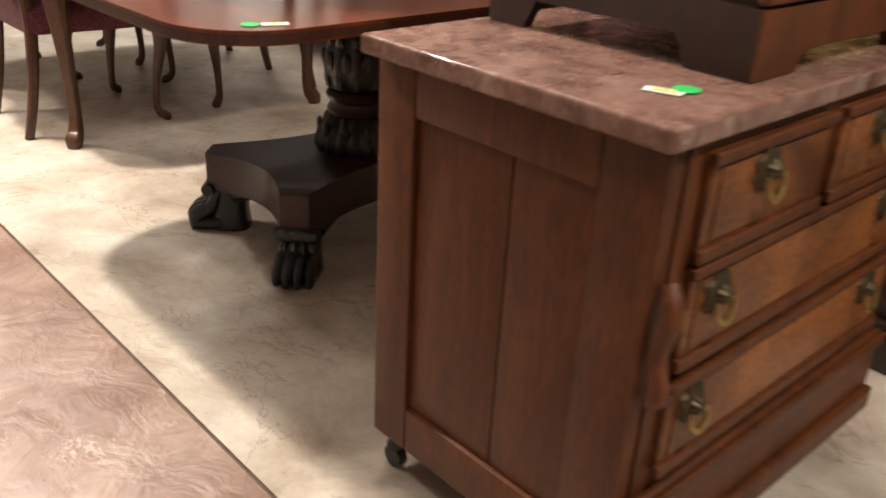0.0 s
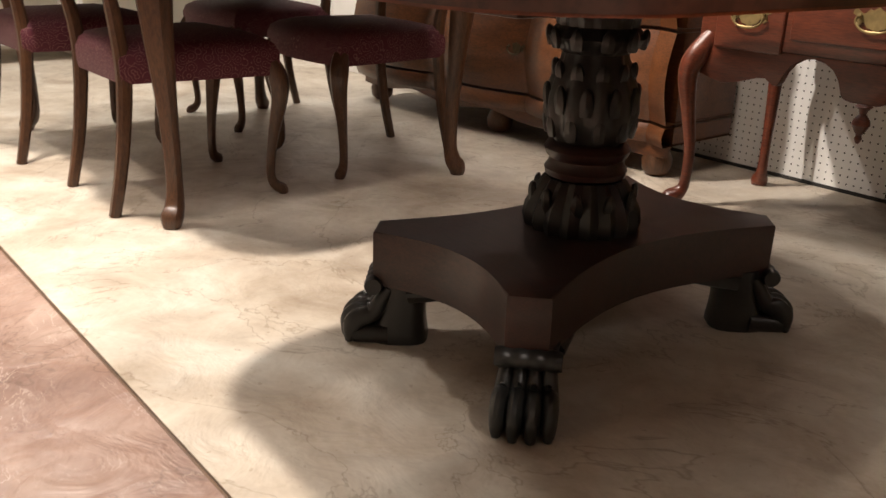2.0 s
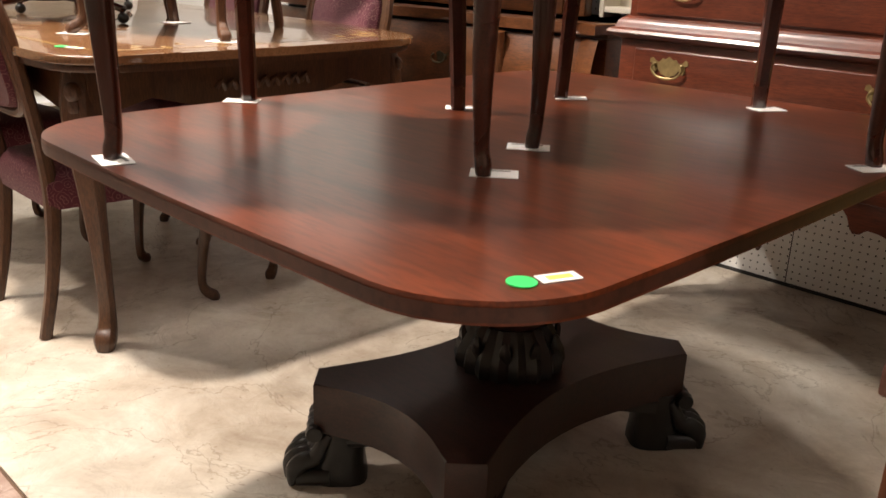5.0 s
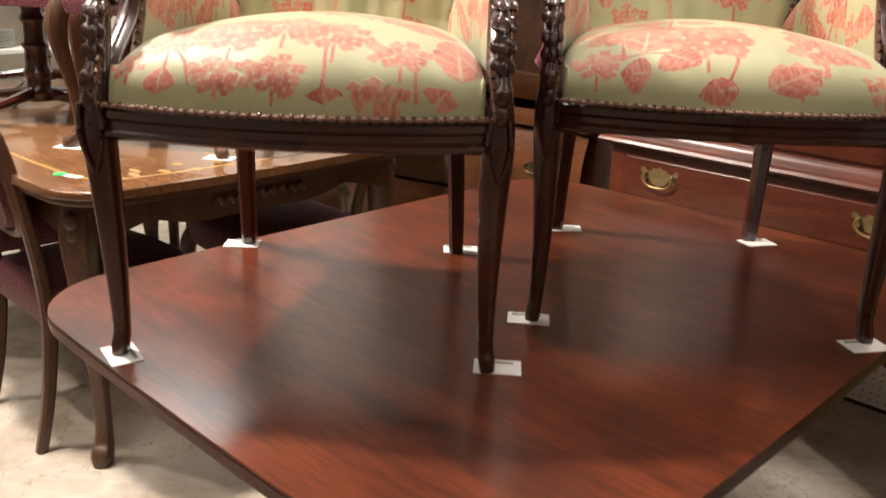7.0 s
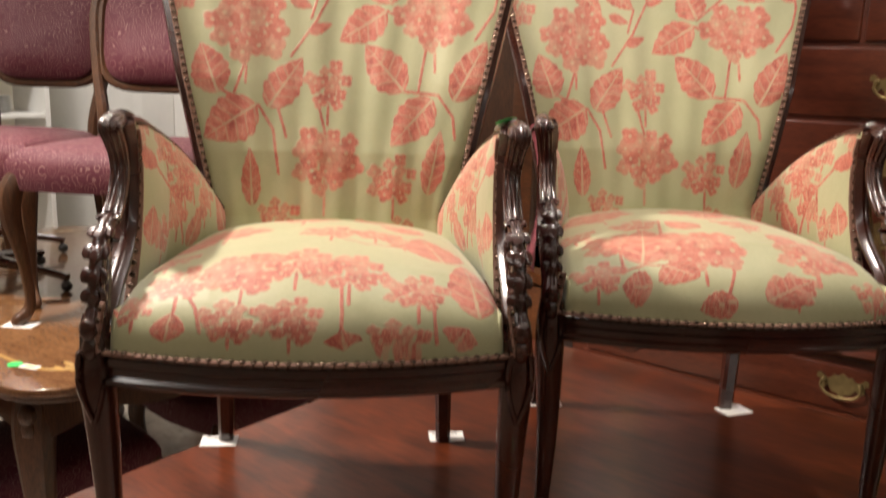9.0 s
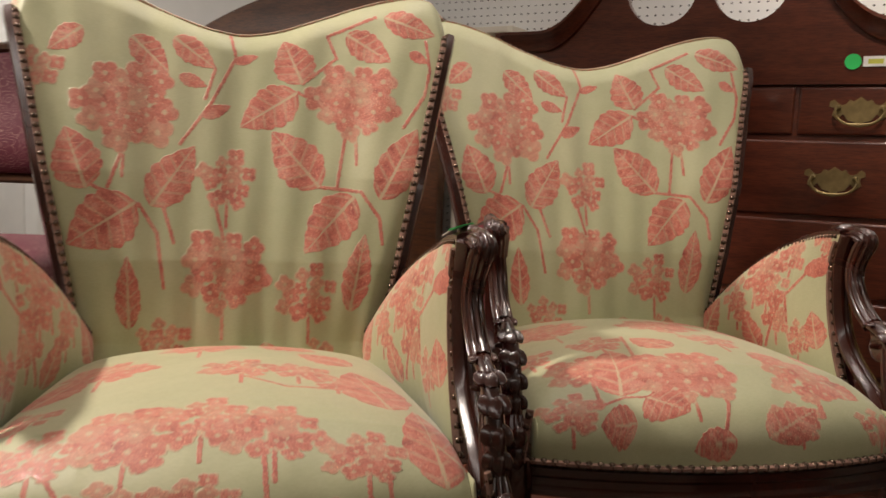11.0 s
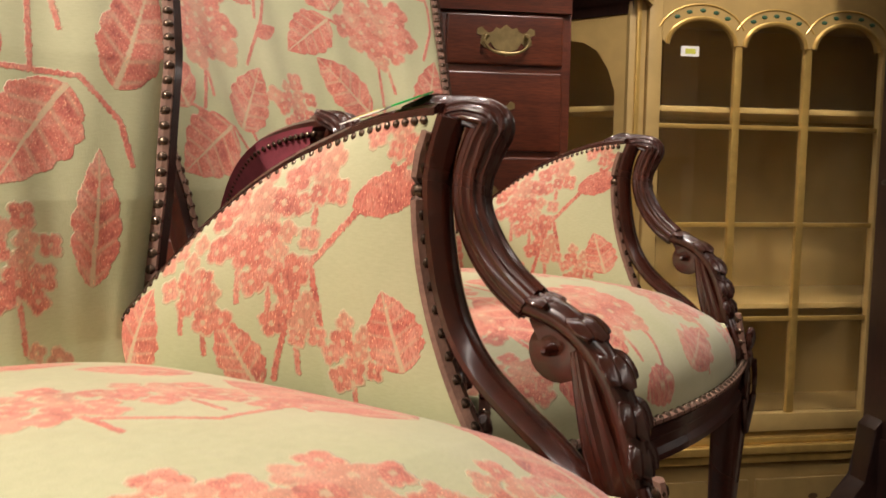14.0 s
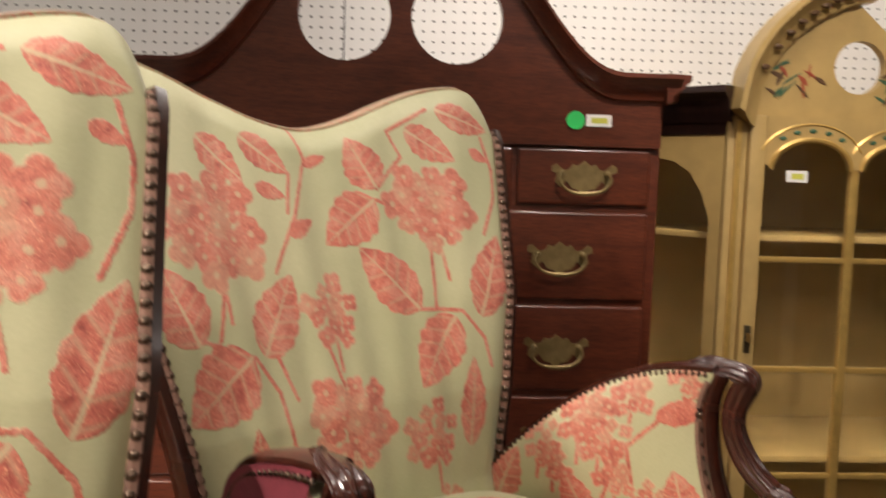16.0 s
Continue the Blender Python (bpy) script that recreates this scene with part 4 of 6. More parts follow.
    part("leaf_carving", bm, M_CHAIR, c, "acanthus leaf carving with a volute")


CHAIR_A, CHAIR_B = pose(-1.683, 1.190, TZ, 0, 0, 42.2), pose(-1.3153, 1.7905, TZ, 0, 0, 39.1)
armchair(CHAIR_A, "mahogany fan-back armchair in coral and celadon brocade, standing on the table", 0.004, (LEAVES_SEAT, FLOWERS_SEAT, STEMS_SEAT))
armchair(CHAIR_B, "matching brocade armchair with carved arms, beside the other on the table", -0.015, (LEAVES_SEAT_PAIR, FLOWERS_SEAT_PAIR, STEMS_SEAT_PAIR))


# ---- price tags and leg pads ----
def card(name, x, y, z, w, h, rz, material, label, category="price tag", tilt=0.0, group=""):
    ob = part(name, boxed(-w / 2, -h / 2, 0, w / 2, h / 2, 0.0012, bevel=0), material)
    ob.matrix_basis = pose(x, y, z, tilt, 0, rz)
    return tagged(ob, label, category, group)


for x, y, rz in ((-1.70, 0.785, -12), (-1.275, 1.195, 40), (-2.05, 1.235, 45), (-1.712, 1.575, 44), (-1.366, 1.385, 38), (-1.66, 1.89, 42), (-1.298, 2.155, 60), (-0.905, 1.735, 55)):
    p = card("paper_pad", x, y, TZ + 0.0005, 0.075, 0.05, rz, M_PAPER, "white paper pad under a chair leg on the table", "paper", group="leg pads")
    part("print_bar", boxed(-0.03, 0.012, 0.0013, 0.025, 0.018, 0.0018, bevel=0), M_INK, p)


def price_tag(x, y, z, m, at=(0.02, -0.011)):
    t = thing("price_tag", m, "green dot sticker and white price label taped to the furniture", "price tag", "price tags")
    part("dot", lathe(bmesh.new(), [(0.017, 0.0), (0.017, 0.0012)], seg=20), M_GREEN, t, "green dot")
    part("label", boxed(at[0], at[1], 0, at[0] + 0.048, at[1] + 0.022, 0.001, bevel=0), M_PAPER, t, "white label")
    part("print_bar", boxed(at[0] + 0.01, at[1] + 0.006, 0.001, at[0] + 0.04, at[1] + 0.016, 0.0016, bevel=0), M_YELLOW, t)
    return t


price_tag(0, 0, 0, pose(-0.945, 0.874, TZ + 0.0008, 0, 0, 68))
price_tag(0, 0, 0, CHAIR_A @ pose(0.284, -0.092, 0.7030, -15, 13, 90))



# ---- handles ----
def bail_pull(parent, m, material=None, w=0.06):
    """A pierced backplate with two posts and a hanging bail; its face looks along local -y."""
    material = material or M_OLDBRASS
    h = new("handle", bpy.data.meshes.new("handle"))
    h.parent, h.matrix_basis = parent, m
    out = []
    for x, z in ((-1.04, 0.22), (-1.02, 0.40), (-0.88, 0.46), (-0.76, 0.34), (-0.62, 0.26), (-0.48, 0.30), (-0.36, 0.46), (-0.22, 0.40), (0.0, 0.56)):
        out.append((x * w, z * w))
    out = out + [(-x, z) for x, z in out[-2::-1]]
    low = [(-0.86, 0.16), (-0.92, -0.12), (-0.74, -0.26), (-0.56, -0.06), (-0.38, -0.30), (-0.15, -0.36), (0.0, -0.56)]
    low = [(x * w, z * w) for x, z in low]
    out = out + [(-x, z) for x, z in low] + low[::-1][1:]
    bm = plate(bmesh.new(), out[::-1], "y", -0.0025, 0.0, 0)
    for s in (-1, 1):
        ball(bm, s * 0.72 * w, -0.006, 0.16 * w, 0.006, 0.006, 0.006, 8, 6)
        sweep(bm, [(s * 0.72 * w, 0.0, 0.16 * w, 0.0035, 0.0035), (s * 0.72 * w, -0.014, 0.16 * w, 0.0035, 0.0035)], 6, 1)
    pts = [(-0.74, 0.16), (-0.80, -0.08), (-0.52, -0.38), (0, -0.47), (0.52, -0.38), (0.80, -0.08), (0.74, 0.16)]
    sweep(bm, [(x * w, -0.014, z * w, 0.0032 + 0.0012 * (abs(x) < 0.3), 0.0032) for x, z in pts], 8, 4, up=(0, 1, 0))
    bmesh.ops.recalc_face_normals(bm, faces=bm.faces)
    bm.to_mesh(h.data)
    bm.free()
    h.data.shade_smooth()
    h.data.set_sharp_from_angle(angle=radians(40))
    h.data.materials.append(material)
    return h


def ring_pull(parent, m):
    """A leafy bronze boss with a brass half ring."""
    bm = bmesh.new()
    lathe(bm, [(0.029, 0.0), (0.028, 0.004), (0.022, 0.008), (0.014, 0.009), (0.011, 0.015), (0.006, 0.021), (0.001, 0.022)], 0, 0, 48, flute=7, depth=0.12)
    bmesh.ops.transform(bm, verts=bm.verts, matrix=Matrix.Translation((0, 0, 0.012)) @ Matrix.Rotation(radians(90), 4, "X"))
    h = part("handle", bm, M_DBRASS, parent, "bronze rosette", m)
    bm = bmesh.new()
    sweep(bm, [(-0.019, -0.014, 0.008, 0.0035, 0.0035), (-0.018, -0.018, -0.010, 0.004, 0.004), (0, -0.021, -0.024, 0.0055, 0.0045), (0.018, -0.018, -0.010, 0.004, 0.004), (0.019, -0.014, 0.008, 0.0035, 0.0035)], 8, 5, up=(0, 1, 0))
    part("ring", bm, M_BRASS, h, "brass ring")


def drawer(parent, x0, x1, y, z0, z1, material, lip=0.008, pulls=(), pull=None, kind=bail_pull):
    """A drawer front facing -y, with a moulded lip and its pulls."""
    bm = boxed(x0, y - lip, z0, x1, y + 0.012, z1, bevel=0.006, seg=3)
    d = part("drawer", bm, material, parent)
    for x, z in pulls:
        kind(d, pose(x, y - lip, z))
    return d


# ---- highboy ----
HX, HY = -1.41, 2.465


def highboy():
    t = thing("highboy", pose(HX, HY, 0), "tall cherry highboy with scroll pediment and brass pulls against the pegboard", "highboy")
    # lower case with shaped apron
    w = 0.510
    part("lower_case", boxed(-w, 0.0, 0.50, w, 0.46, 0.835, bevel=0.006), M_CHERRY, t)
    out = [(-w, 0.50), (-w, 0.415), (-0.42, 0.392), (-0.37, 0.402), (-0.31, 0.425), (-0.28, 0.428), (-0.262, 0.41), (-0.245, 0.408)]
    for k in range(9):
        a = math.pi * (1 - k / 8)
        out.append((-0.150 + 0.085 * math.cos(a), 0.420 + 0.076 * math.sin(a)))
    out += [(-0.060, 0.408), (-0.048, 0.402), (-0.035, 0.398)]
    out = out + [(-x, z) for x, z in out[::-1]]
    part("apron", plate(bmesh.new(), out[::-1] + [], "y", 0.0, 0.025, 0.003), M_CHERRY, t)
    bm = lathe(bmesh.new(), [(0.016, 0.398), (0.022, 0.392), (0.012, 0.384), (0.009, 0.372), (0.02, 0.358), (0.023, 0.345), (0.014, 0.328), (0.007, 0.318), (0.010, 0.308), (0.004, 0.296)], 0.0, 0.012, 16)
    part("pendant", bm, M_CHERRY, t)
    for sx in (-1, 1):
        bm = bmesh.new()
        sweep(bm, [(sx * 0.479, 0.025, 0.52, 0.03, 0.03), (sx * 0.509, -0.008, 0.455, 0.034, 0.034), (sx * 0.520, -0.018, 0.40, 0.029, 0.03), (sx * 0.511, -0.008, 0.30, 0.021, 0.022), (sx * 0.498, 0.006, 0.18, 0.0165, 0.0175), (sx * 0.498, 0.004, 0.08, 0.0155, 0.0165), (sx * 0.506, -0.006, 0.045, 0.021, 0.022), (sx * 0.524, -0.028, 0.022, 0.028, 0.032), (sx * 0.526, -0.03, 0.0, 0.022, 0.026)], 14, 5, up=(0, 1, 0))
        part("front_leg", bm, M_CHERRY, t)
        bm = bmesh.new()
        sweep(bm, [(sx * 0.484, 0.42, 0.51, 0.026, 0.026), (sx * 0.494, 0.43, 0.40, 0.024, 0.024), (sx * 0.486, 0.42, 0.2, 0.017, 0.017), (sx * 0.486, 0.42, 0.06, 0.017, 0.017), (sx * 0.496, 0.432, 0.02, 0.028, 0.028), (sx * 0.496, 0.432, 0.0, 0.024, 0.024)], 12, 4, up=(0, 1, 0))
        part("back_leg", bm, M_CHERRY, t)
    drawer(t, -0.455, 0.455, 0.0, 0.692, 0.812, M_CHERRY, pulls=((-0.335, 0.762), (0.275, 0.760)))
    part("rail", boxed(-0.47, -0.006, 0.674, 0.47, 0.01, 0.688, bevel=0.003), M_CHERRY, t)
    for x0, x1 in ((-0.455, -0.245), (0.245, 0.455)):
        drawer(t, x0, x1, 0.0, 0.492, 0.666, M_CHERRY, pulls=(((x0 + x1) / 2, 0.585),))
    drawer(t, -0.225, 0.225, 0.0, 0.535, 0.666, M_CHERRY, pulls=((0.0, 0.605),))
    # waist moulding
    bm = moulding(bmesh.new(), [(0.0, 0.832), (0.006, 0.836), (0.028, 0.845), (0.034, 0.852), (0.030, 0.860), (0.016, 0.866), (0.012, 0.876), (0.010, 0.884), (0.0, 0.893), (-0.012, 0.90)], -w, w, 0.0)
    part("waist_moulding", bm, M_CHERRY, t)
    # upper case
    u = 0.494
    part("upper_case", boxed(-u, 0.008, 0.88, u, 0.44, 1.80, bevel=0.005), M_CHERRY, t)
    rows = ((0.905, 1.068), (1.078, 1.240), (1.251, 1.417), (1.428, 1.596))
    for z0, z1 in rows:
        zc = (z0 + z1) / 2 - 0.006
        drawer(t, -0.468, 0.474, 0.008, z0, z1, M_CHERRY, pulls=((-0.315, zc), (0.308, zc)))
    for x0, x1 in ((-0.468, -0.218), (-0.208, 0.212), (0.222, 0.474)):
        drawer(t, x0, x1, 0.008, 1.609, 1.715, M_CHERRY, pulls=(((x0 + x1) / 2, 1.659),))
    # scroll pediment: a board with two round openings under a swan-neck moulding
    def swan(x):
        a = min(1.0, abs(x) / 0.49)
        return 1.850 + 0.255 * (0.5 + 0.5 * math.cos(math.pi * min(1, max(0, (a - 0.22) / 0.62)))) ** 1.1
    outline = [(-0.49, 1.72), (0.49, 1.72)] + [(x, swan(x)) for x in np.linspace(0.49, 0.115, 16)] + [(0.095, 2.06), (0.045, 1.995), (0.0, 1.985), (-0.045, 1.995), (-0.095, 2.06)] + [(x, swan(x)) for x in np.linspace(-0.115, -0.49, 16)]
    bm = plate(bmesh.new(), outline, "y", -0.004, 0.02, 0)
    board = part("pediment", bm, M_CHERRY, t)
    for cx in (-0.106, 0.100):
        cut = bmesh.new()
        bmesh.ops.create_cone(cut, cap_ends=True, segments=36, radius1=0.084, radius2=0.084, depth=0.2)
        bmesh.ops.transform(cut, verts=cut.verts, matrix=pose(cx, 0, 1.946, 90))
        pierce(board, cut)
    for sx in (-1, 1):
        bm = bmesh.new()
        pts = [(sx * x, swan(x)) for x in np.linspace(0.515, 0.10, 24)]
        rings = []
        for x, z in pts:
            rings.append([(x, -0.004, z - 0.045), (x, -0.014, z - 0.042), (x, -0.018, z - 0.03), (x, -0.034, z - 0.014), (x, -0.046, z - 0.004), (x, -0.046, z + 0.004), (x, 0.02, z + 0.006), (x, 0.02, z - 0.045)])
        loft(bm, rings)
        part("swan_neck", bm, M_CHERRY, t)
        bm = bmesh.new()
        x = sx * 0.49
        loft(bm, [[(x + sx * o, y, z) for o, z in ((0.0, 1.80), (0.01, 1.805), (0.014, 1.815), (0.03, 1.83), (0.045, 1.845), (0.045, 1.855), (0.0, 1.857))] for y in (-0.03, 0.42)])
        part("side_cornice", bm, M_CHERRY, t)
    return t


def pierce(ob, cutter):
    """Cuts the cutter's mesh out of ob and keeps the plain result."""
    me = bpy.data.meshes.new("cutter")
    cutter.to_mesh(me)
    cutter.free()
    tool = bpy.data.objects.new("cutter", me)
    scene.collection.objects.link(tool)
    tool.matrix_world = Matrix.Identity(4)
    keep_parent = ob.parent
    ob.parent = None
    mod = ob.modifiers.new("cut", "BOOLEAN")
    mod.object, mod.operation, mod.solver = tool, "DIFFERENCE", "EXACT"
    dg = bpy.context.evaluated_depsgraph_get()
    dg.update()
    done = bpy.data.meshes.new_from_object(ob.evaluated_get(dg))
    ob.modifiers.clear()
    ob.data = done
    ob.parent = keep_parent
    bpy.data.objects.remove(tool)


highboy()
price_tag(0, 0, 0, pose(-1.084, HY - 0.006, 1.768, 90, 0, 0))


# ---- marble-topped dresser and the chest standing on it ----
def dresser():
    t = thing("dresser", pose(0, 0, 0), "walnut dresser with burl drawers under a rose-brown marble top", "dresser")
    top = plate(bmesh.new(), [(-0.582, 0.843), (-0.048, 0.843), (-0.041, 0.850), (-0.041, 1.69), (-0.582, 1.69)], "z", 0.768, 0.798, 0.006, 3)
    part("marble_top", top, M_MARBLE, t, "rose-brown veined marble slab")
    x0, x1, y0, y1 = -0.575, -0.058, 0.872, 1.66
    part("carcass", boxed(x0 + 0.012, y0 + 0.014, 0.09, x1 - 0.012, y1, 0.767, bevel=0.002), M_WALNUT, t)
    part("back_stile", boxed(x0, y0, 0.085, -0.492, y0 + 0.03, 0.767), M_WALNUT, t)
    part("front_stile", boxed(-0.152, y0, 0.085, x1, y0 + 0.03, 0.767), M_WALNUT, t)
    part("top_rail", boxed(-0.491, y0 + 0.001, 0.688, -0.153, y0 + 0.03, 0.767), M_WALNUT, t)
    part("bottom_rail", boxed(-0.491, y0 + 0.001, 0.085, -0.153, y0 + 0.03, 0.172), M_WALNUT, t)
    part("side_board", boxed(-0.491, y0 + 0.010, 0.173, -0.300, y0 + 0.02, 0.687, bevel=0.0015), M_WALNUT, t)
    part("side_board", boxed(-0.297, y0 + 0.010, 0.173, -0.153, y0 + 0.02, 0.687, bevel=0.0015), M_WALNUT, t)
    # the drawer fronts look along +x; a turned frame carries them
    rot = pose(x1, 0, 0, 0, 0, 90)
    f = part("face_frame", boxed(y0 + 0.03, -0.004, 0.085, y1, 0.008, 0.767, bevel=0.002), M_WALNUT, t, "", rot)

    def front(a, b, z0, z1, pulls):
        bm = boxed(a, -0.016, z0, b, 0.0, z1, bevel=0.004, seg=2)
        box(bm, a + 0.018, -0.019, z0 + 0.018, b - 0.018, -0.014, z1 - 0.018, bevel=0.002)
        d = part("drawer", bm, M_BURL, t, "", rot)
        bm = bmesh.new()
        for za, zb in ((z0 - 0.008, z0 + 0.012), (z1 - 0.012, z1 + 0.004)):
            box(bm, a - 0.006, -0.024, za, b + 0.006, -0.012, zb, bevel=0.004, seg=3)
        part("bead", bm, M_WALNUT, d)
        for yy, z in pulls:
            ring_pull(d, pose(yy, -0.019, z))

    front(0.935, 1.225, 0.622, 0.752, ((1.055, 0.700),))
    front(1.265, 1.58, 0.622, 0.752, ((1.385, 0.700),))
    front(0.935, 1.60, 0.468, 0.605, ((0.992, 0.548), (1.49, 0.548)))
    front(0.935, 1.60, 0.298, 0.438, ((0.985, 0.382), (1.51, 0.386)))
    part("base_moulding", plate(bmesh.new(), [(x1, y0), (x1 + 0.022, y0), (x1 + 0.022, y1), (x1, y1)], "z", 0.085, 0.262, 0.012, 4), M_WALNUT, t)
    part("base_bead", boxed(x1 + 0.018, y0 - 0.004, 0.232, x1 + 0.034, y1, 0.258, bevel=0.007, seg=3), M_WALNUT, t)
    part("base_foot_moulding", boxed(x1 + 0.018, y0 - 0.006, 0.088, x1 + 0.038, y1, 0.140, bevel=0.009, seg=3), M_WALNUT, t)
    bm = bmesh.new()
    sweep(bm, [(x1 + 0.012, y0 + 0.02, 0.60, 0.012, 0.012), (x1 + 0.026, y0 + 0.012, 0.565, 0.016, 0.016), (x1 + 0.016, y0 + 0.015, 0.50, 0.012, 0.012), (x1 + 0.028, y0 + 0.012, 0.455, 0.015, 0.014), (x1 + 0.012, y0 + 0.018, 0.43, 0.01, 0.01)], 10, 5, up=(0, 1, 0))
    part("corner_scroll", bm, M_WALNUT, t)
    for x in (-0.55, -0.08):
        for y in (0.905, 1.63):
            bm = bmesh.new()
            lathe(bm, [(0.010, 0.085), (0.012, 0.06), (0.018, 0.05), (0.018, 0.042)], x, y, 10)
            c = bmesh.ops.create_cone(bm, cap_ends=True, segments=16, radius1=0.022, radius2=0.022, depth=0.018)
            bmesh.ops.transform(bm, verts=c["verts"], matrix=pose(x, y, 0.022, 90))
            part("caster", bm, M_BLACK, t)
    return t


def small_chest():
    t = thing("chest", pose(0, 0, 0), "dark walnut chest on bracket feet standing on the marble top", "chest")
    x0, x1, y0, y1, z = -0.56, -0.10, 1.082, 1.62, 0.799
    part("body", boxed(x0, y0 + 0.012, z + 0.075, x1 - 0.01, y1, z + 0.62, bevel=0.004), M_DARKWOOD, t)
    side = [(x0, z), (x0 + 0.075, z), (x0 + 0.095, z + 0.045), (x1 - 0.115, z + 0.045), (x1 - 0.095, z), (x1, z), (x1, z + 0.09), (x0, z + 0.09)]
    part("base_side", plate(bmesh.new(), side, "y", y0, y0 + 0.02, 0.002), M_DARKWOOD, t)
    front = [(y0 + 0.001, z), (y0 + 0.11, z), (y0 + 0.13, z + 0.03), (y1 - 0.13, z + 0.03), (y1 - 0.11, z), (y1, z), (y1, z + 0.09), (y0 + 0.001, z + 0.09)]
    part("base_front", plate(bmesh.new(), front, "x", x1 - 0.02, x1 + 0.004, 0.002), M_WALNUT, t)
    for k, zz in enumerate((0.095, 0.118, 0.142)):
        part("moulding", boxed(x1 - 0.008, y0, z + zz, x1 + 0.010 - 0.004 * k, y1, z + zz + 0.016, bevel=0.006, seg=3), M_WALNUT, t)
    for k in range(2):
        part("drawer", boxed(x1 - 0.012, y0 + 0.03, z + 0.18 + 0.22 * k, x1 + 0.006, y1 - 0.03, z + 0.37 + 0.22 * k, bevel=0.004), M_BURL, t)
    part("top", boxed(x0 - 0.01, y0 - 0.01, z + 0.62, x1 + 0.015, y1 + 0.01, z + 0.645, bevel=0.006), M_DARKWOOD, t)
    return t


dresser()
small_chest()
price_tag(0, 0, 0, pose(-0.125, 0.985, 0.7995, 0, 0, 20), (-0.046, -0.034))


# ---- gilt display cabinet ----
def no_shade(name, bm, material, parent):
    """A pane that casts no shadow, which keeps the cabinet's inside brighter."""
    ob = part(name, bm, material, parent)
    ob.visible_shadow = False
    return ob


def display_cabinet():
    """A gold-painted vitrine: canted sides, an arched glazed door and a broken pediment."""
    gx, gy = -0.36, 2.63
    t = thing("display_cabinet", pose(gx, gy, 0), "antique gold painted vitrine with an arched glazed door and floral decoration", "cabinet")
    hw = 0.345
    back = 0.36
    # lower cupboard
    low = [(-hw, 0.0), (hw, 0.0), (hw + 0.24, 0.26), (hw + 0.24, back), (-hw - 0.24, back), (-hw - 0.24, 0.26)]
    part("base", plate(bmesh.new(), low, "z", 0.0, 0.665, 0.004), M_GOLD, t, "gold painted base with small landscape motifs")
    for z0, z1, o in ((0.665, 0.69, 0.018), (0.69, 0.712, 0.028), (0.712, 0.73, 0.012)):
        k = [(-hw - o, -o), (hw + o, -o), (hw + 0.24 + o, 0.26), (hw + 0.24 + o, back), (-hw - 0.24 - o, back), (-hw - 0.24 - o, 0.26)]
        part("waist_moulding", plate(bmesh.new(), k, "z", z0, z1, 0.005, 3), M_GOLDTRIM, t)
    for x0, x1 in ((-0.30, -0.01), (0.01, 0.30)):
        d = part("cupboard_door", boxed(x0, -0.012, 0.08, x1, 0.0, 0.62, bevel=0.005), M_GOLD, t)
        bm = bmesh.new()
        rnd = random.Random(int(x0 * 100))
        for k in range(14):
            a, r = rnd.random() * 6.28, 0.07 * rnd.random() ** 0.5
            ball(bm, (x0 + x1) / 2 + r * math.cos(a) * 1.4, -0.0125, 0.53 + 0.6 * r * math.sin(a), 0.014, 0.0015, 0.008, 8, 5)
        sweep(bm, [((x0 + x1) / 2 - 0.09, -0.0125, 0.485, 0.0015, 0.003), ((x0 + x1) / 2, -0.0125, 0.50, 0.0015, 0.004), ((x0 + x1) / 2 + 0.09, -0.0125, 0.485, 0.0015, 0.003)], 6, 4)
        part("painted_scene", bm, M_UMBER, d)
    # upper carcass: back, posts, canted glazed sides
    part("back_board", boxed(-hw - 0.22, back - 0.015, 0.73, hw + 0.22, back, 1.80, bevel=0), M_GOLD, t)
    part("roof", plate(bmesh.new(), [(-hw, 0.0), (hw, 0.0), (hw + 0.24, 0.26), (hw + 0.24, back), (-hw - 0.24, back), (-hw - 0.24, 0.26)], "z", 1.785, 1.80, 0.002), M_GOLD, t)
    for z in (1.05, 1.536):
        part("shelf", plate(bmesh.new(), [(-hw + 0.01, 0.025), (hw - 0.01, 0.025), (hw + 0.19, 0.25), (hw + 0.2, back - 0.02), (-hw - 0.2, back - 0.02), (-hw - 0.19, 0.25)], "z", z, z + 0.014, 0.002), M_GOLD, t)
    part("cabinet_floor", plate(bmesh.new(), [(-hw, 0.0), (hw, 0.0), (hw + 0.23, 0.26), (hw + 0.23, back), (-hw - 0.23, back), (-hw - 0.23, 0.26)], "z", 0.73, 0.742, 0.001), M_GOLD, t)
    for sx in (-1, 1):
        part("front_post", boxed(sx * hw - 0.022, -0.004, 0.73, sx * hw + 0.022, 0.03, 1.80, bevel=0.006), M_GOLD, t)
        part("post_bead", boxed(sx * hw - 0.006, -0.011, 0.74, sx * hw + 0.006, -0.003, 1.79, bevel=0.004), M_GOLDTRIM, t)
        part("rear_post", boxed(sx * (hw + 0.225) - 0.02, 0.25, 0.73, sx * (hw + 0.225) + 0.02, back - 0.016, 1.80, bevel=0.004), M_GOLD, t)
        # canted side: an arched frame and a pane, laid out flat then turned
        L = math.hypot(0.225, 0.25)
        m = pose(sx * (hw + 0.01), 0.012, 0, 0, 0, 48 if sx > 0 else 132)
        arch = [(0.035, 0.775), (L - 0.035, 0.775), (L - 0.035, 1.60)] + [(L / 2 + (L / 2 - 0.05) * math.cos(a), 1.61 + 0.10 * math.sin(a)) for a in np.linspace(0, math.pi, 11)] + [(0.035, 1.60)]
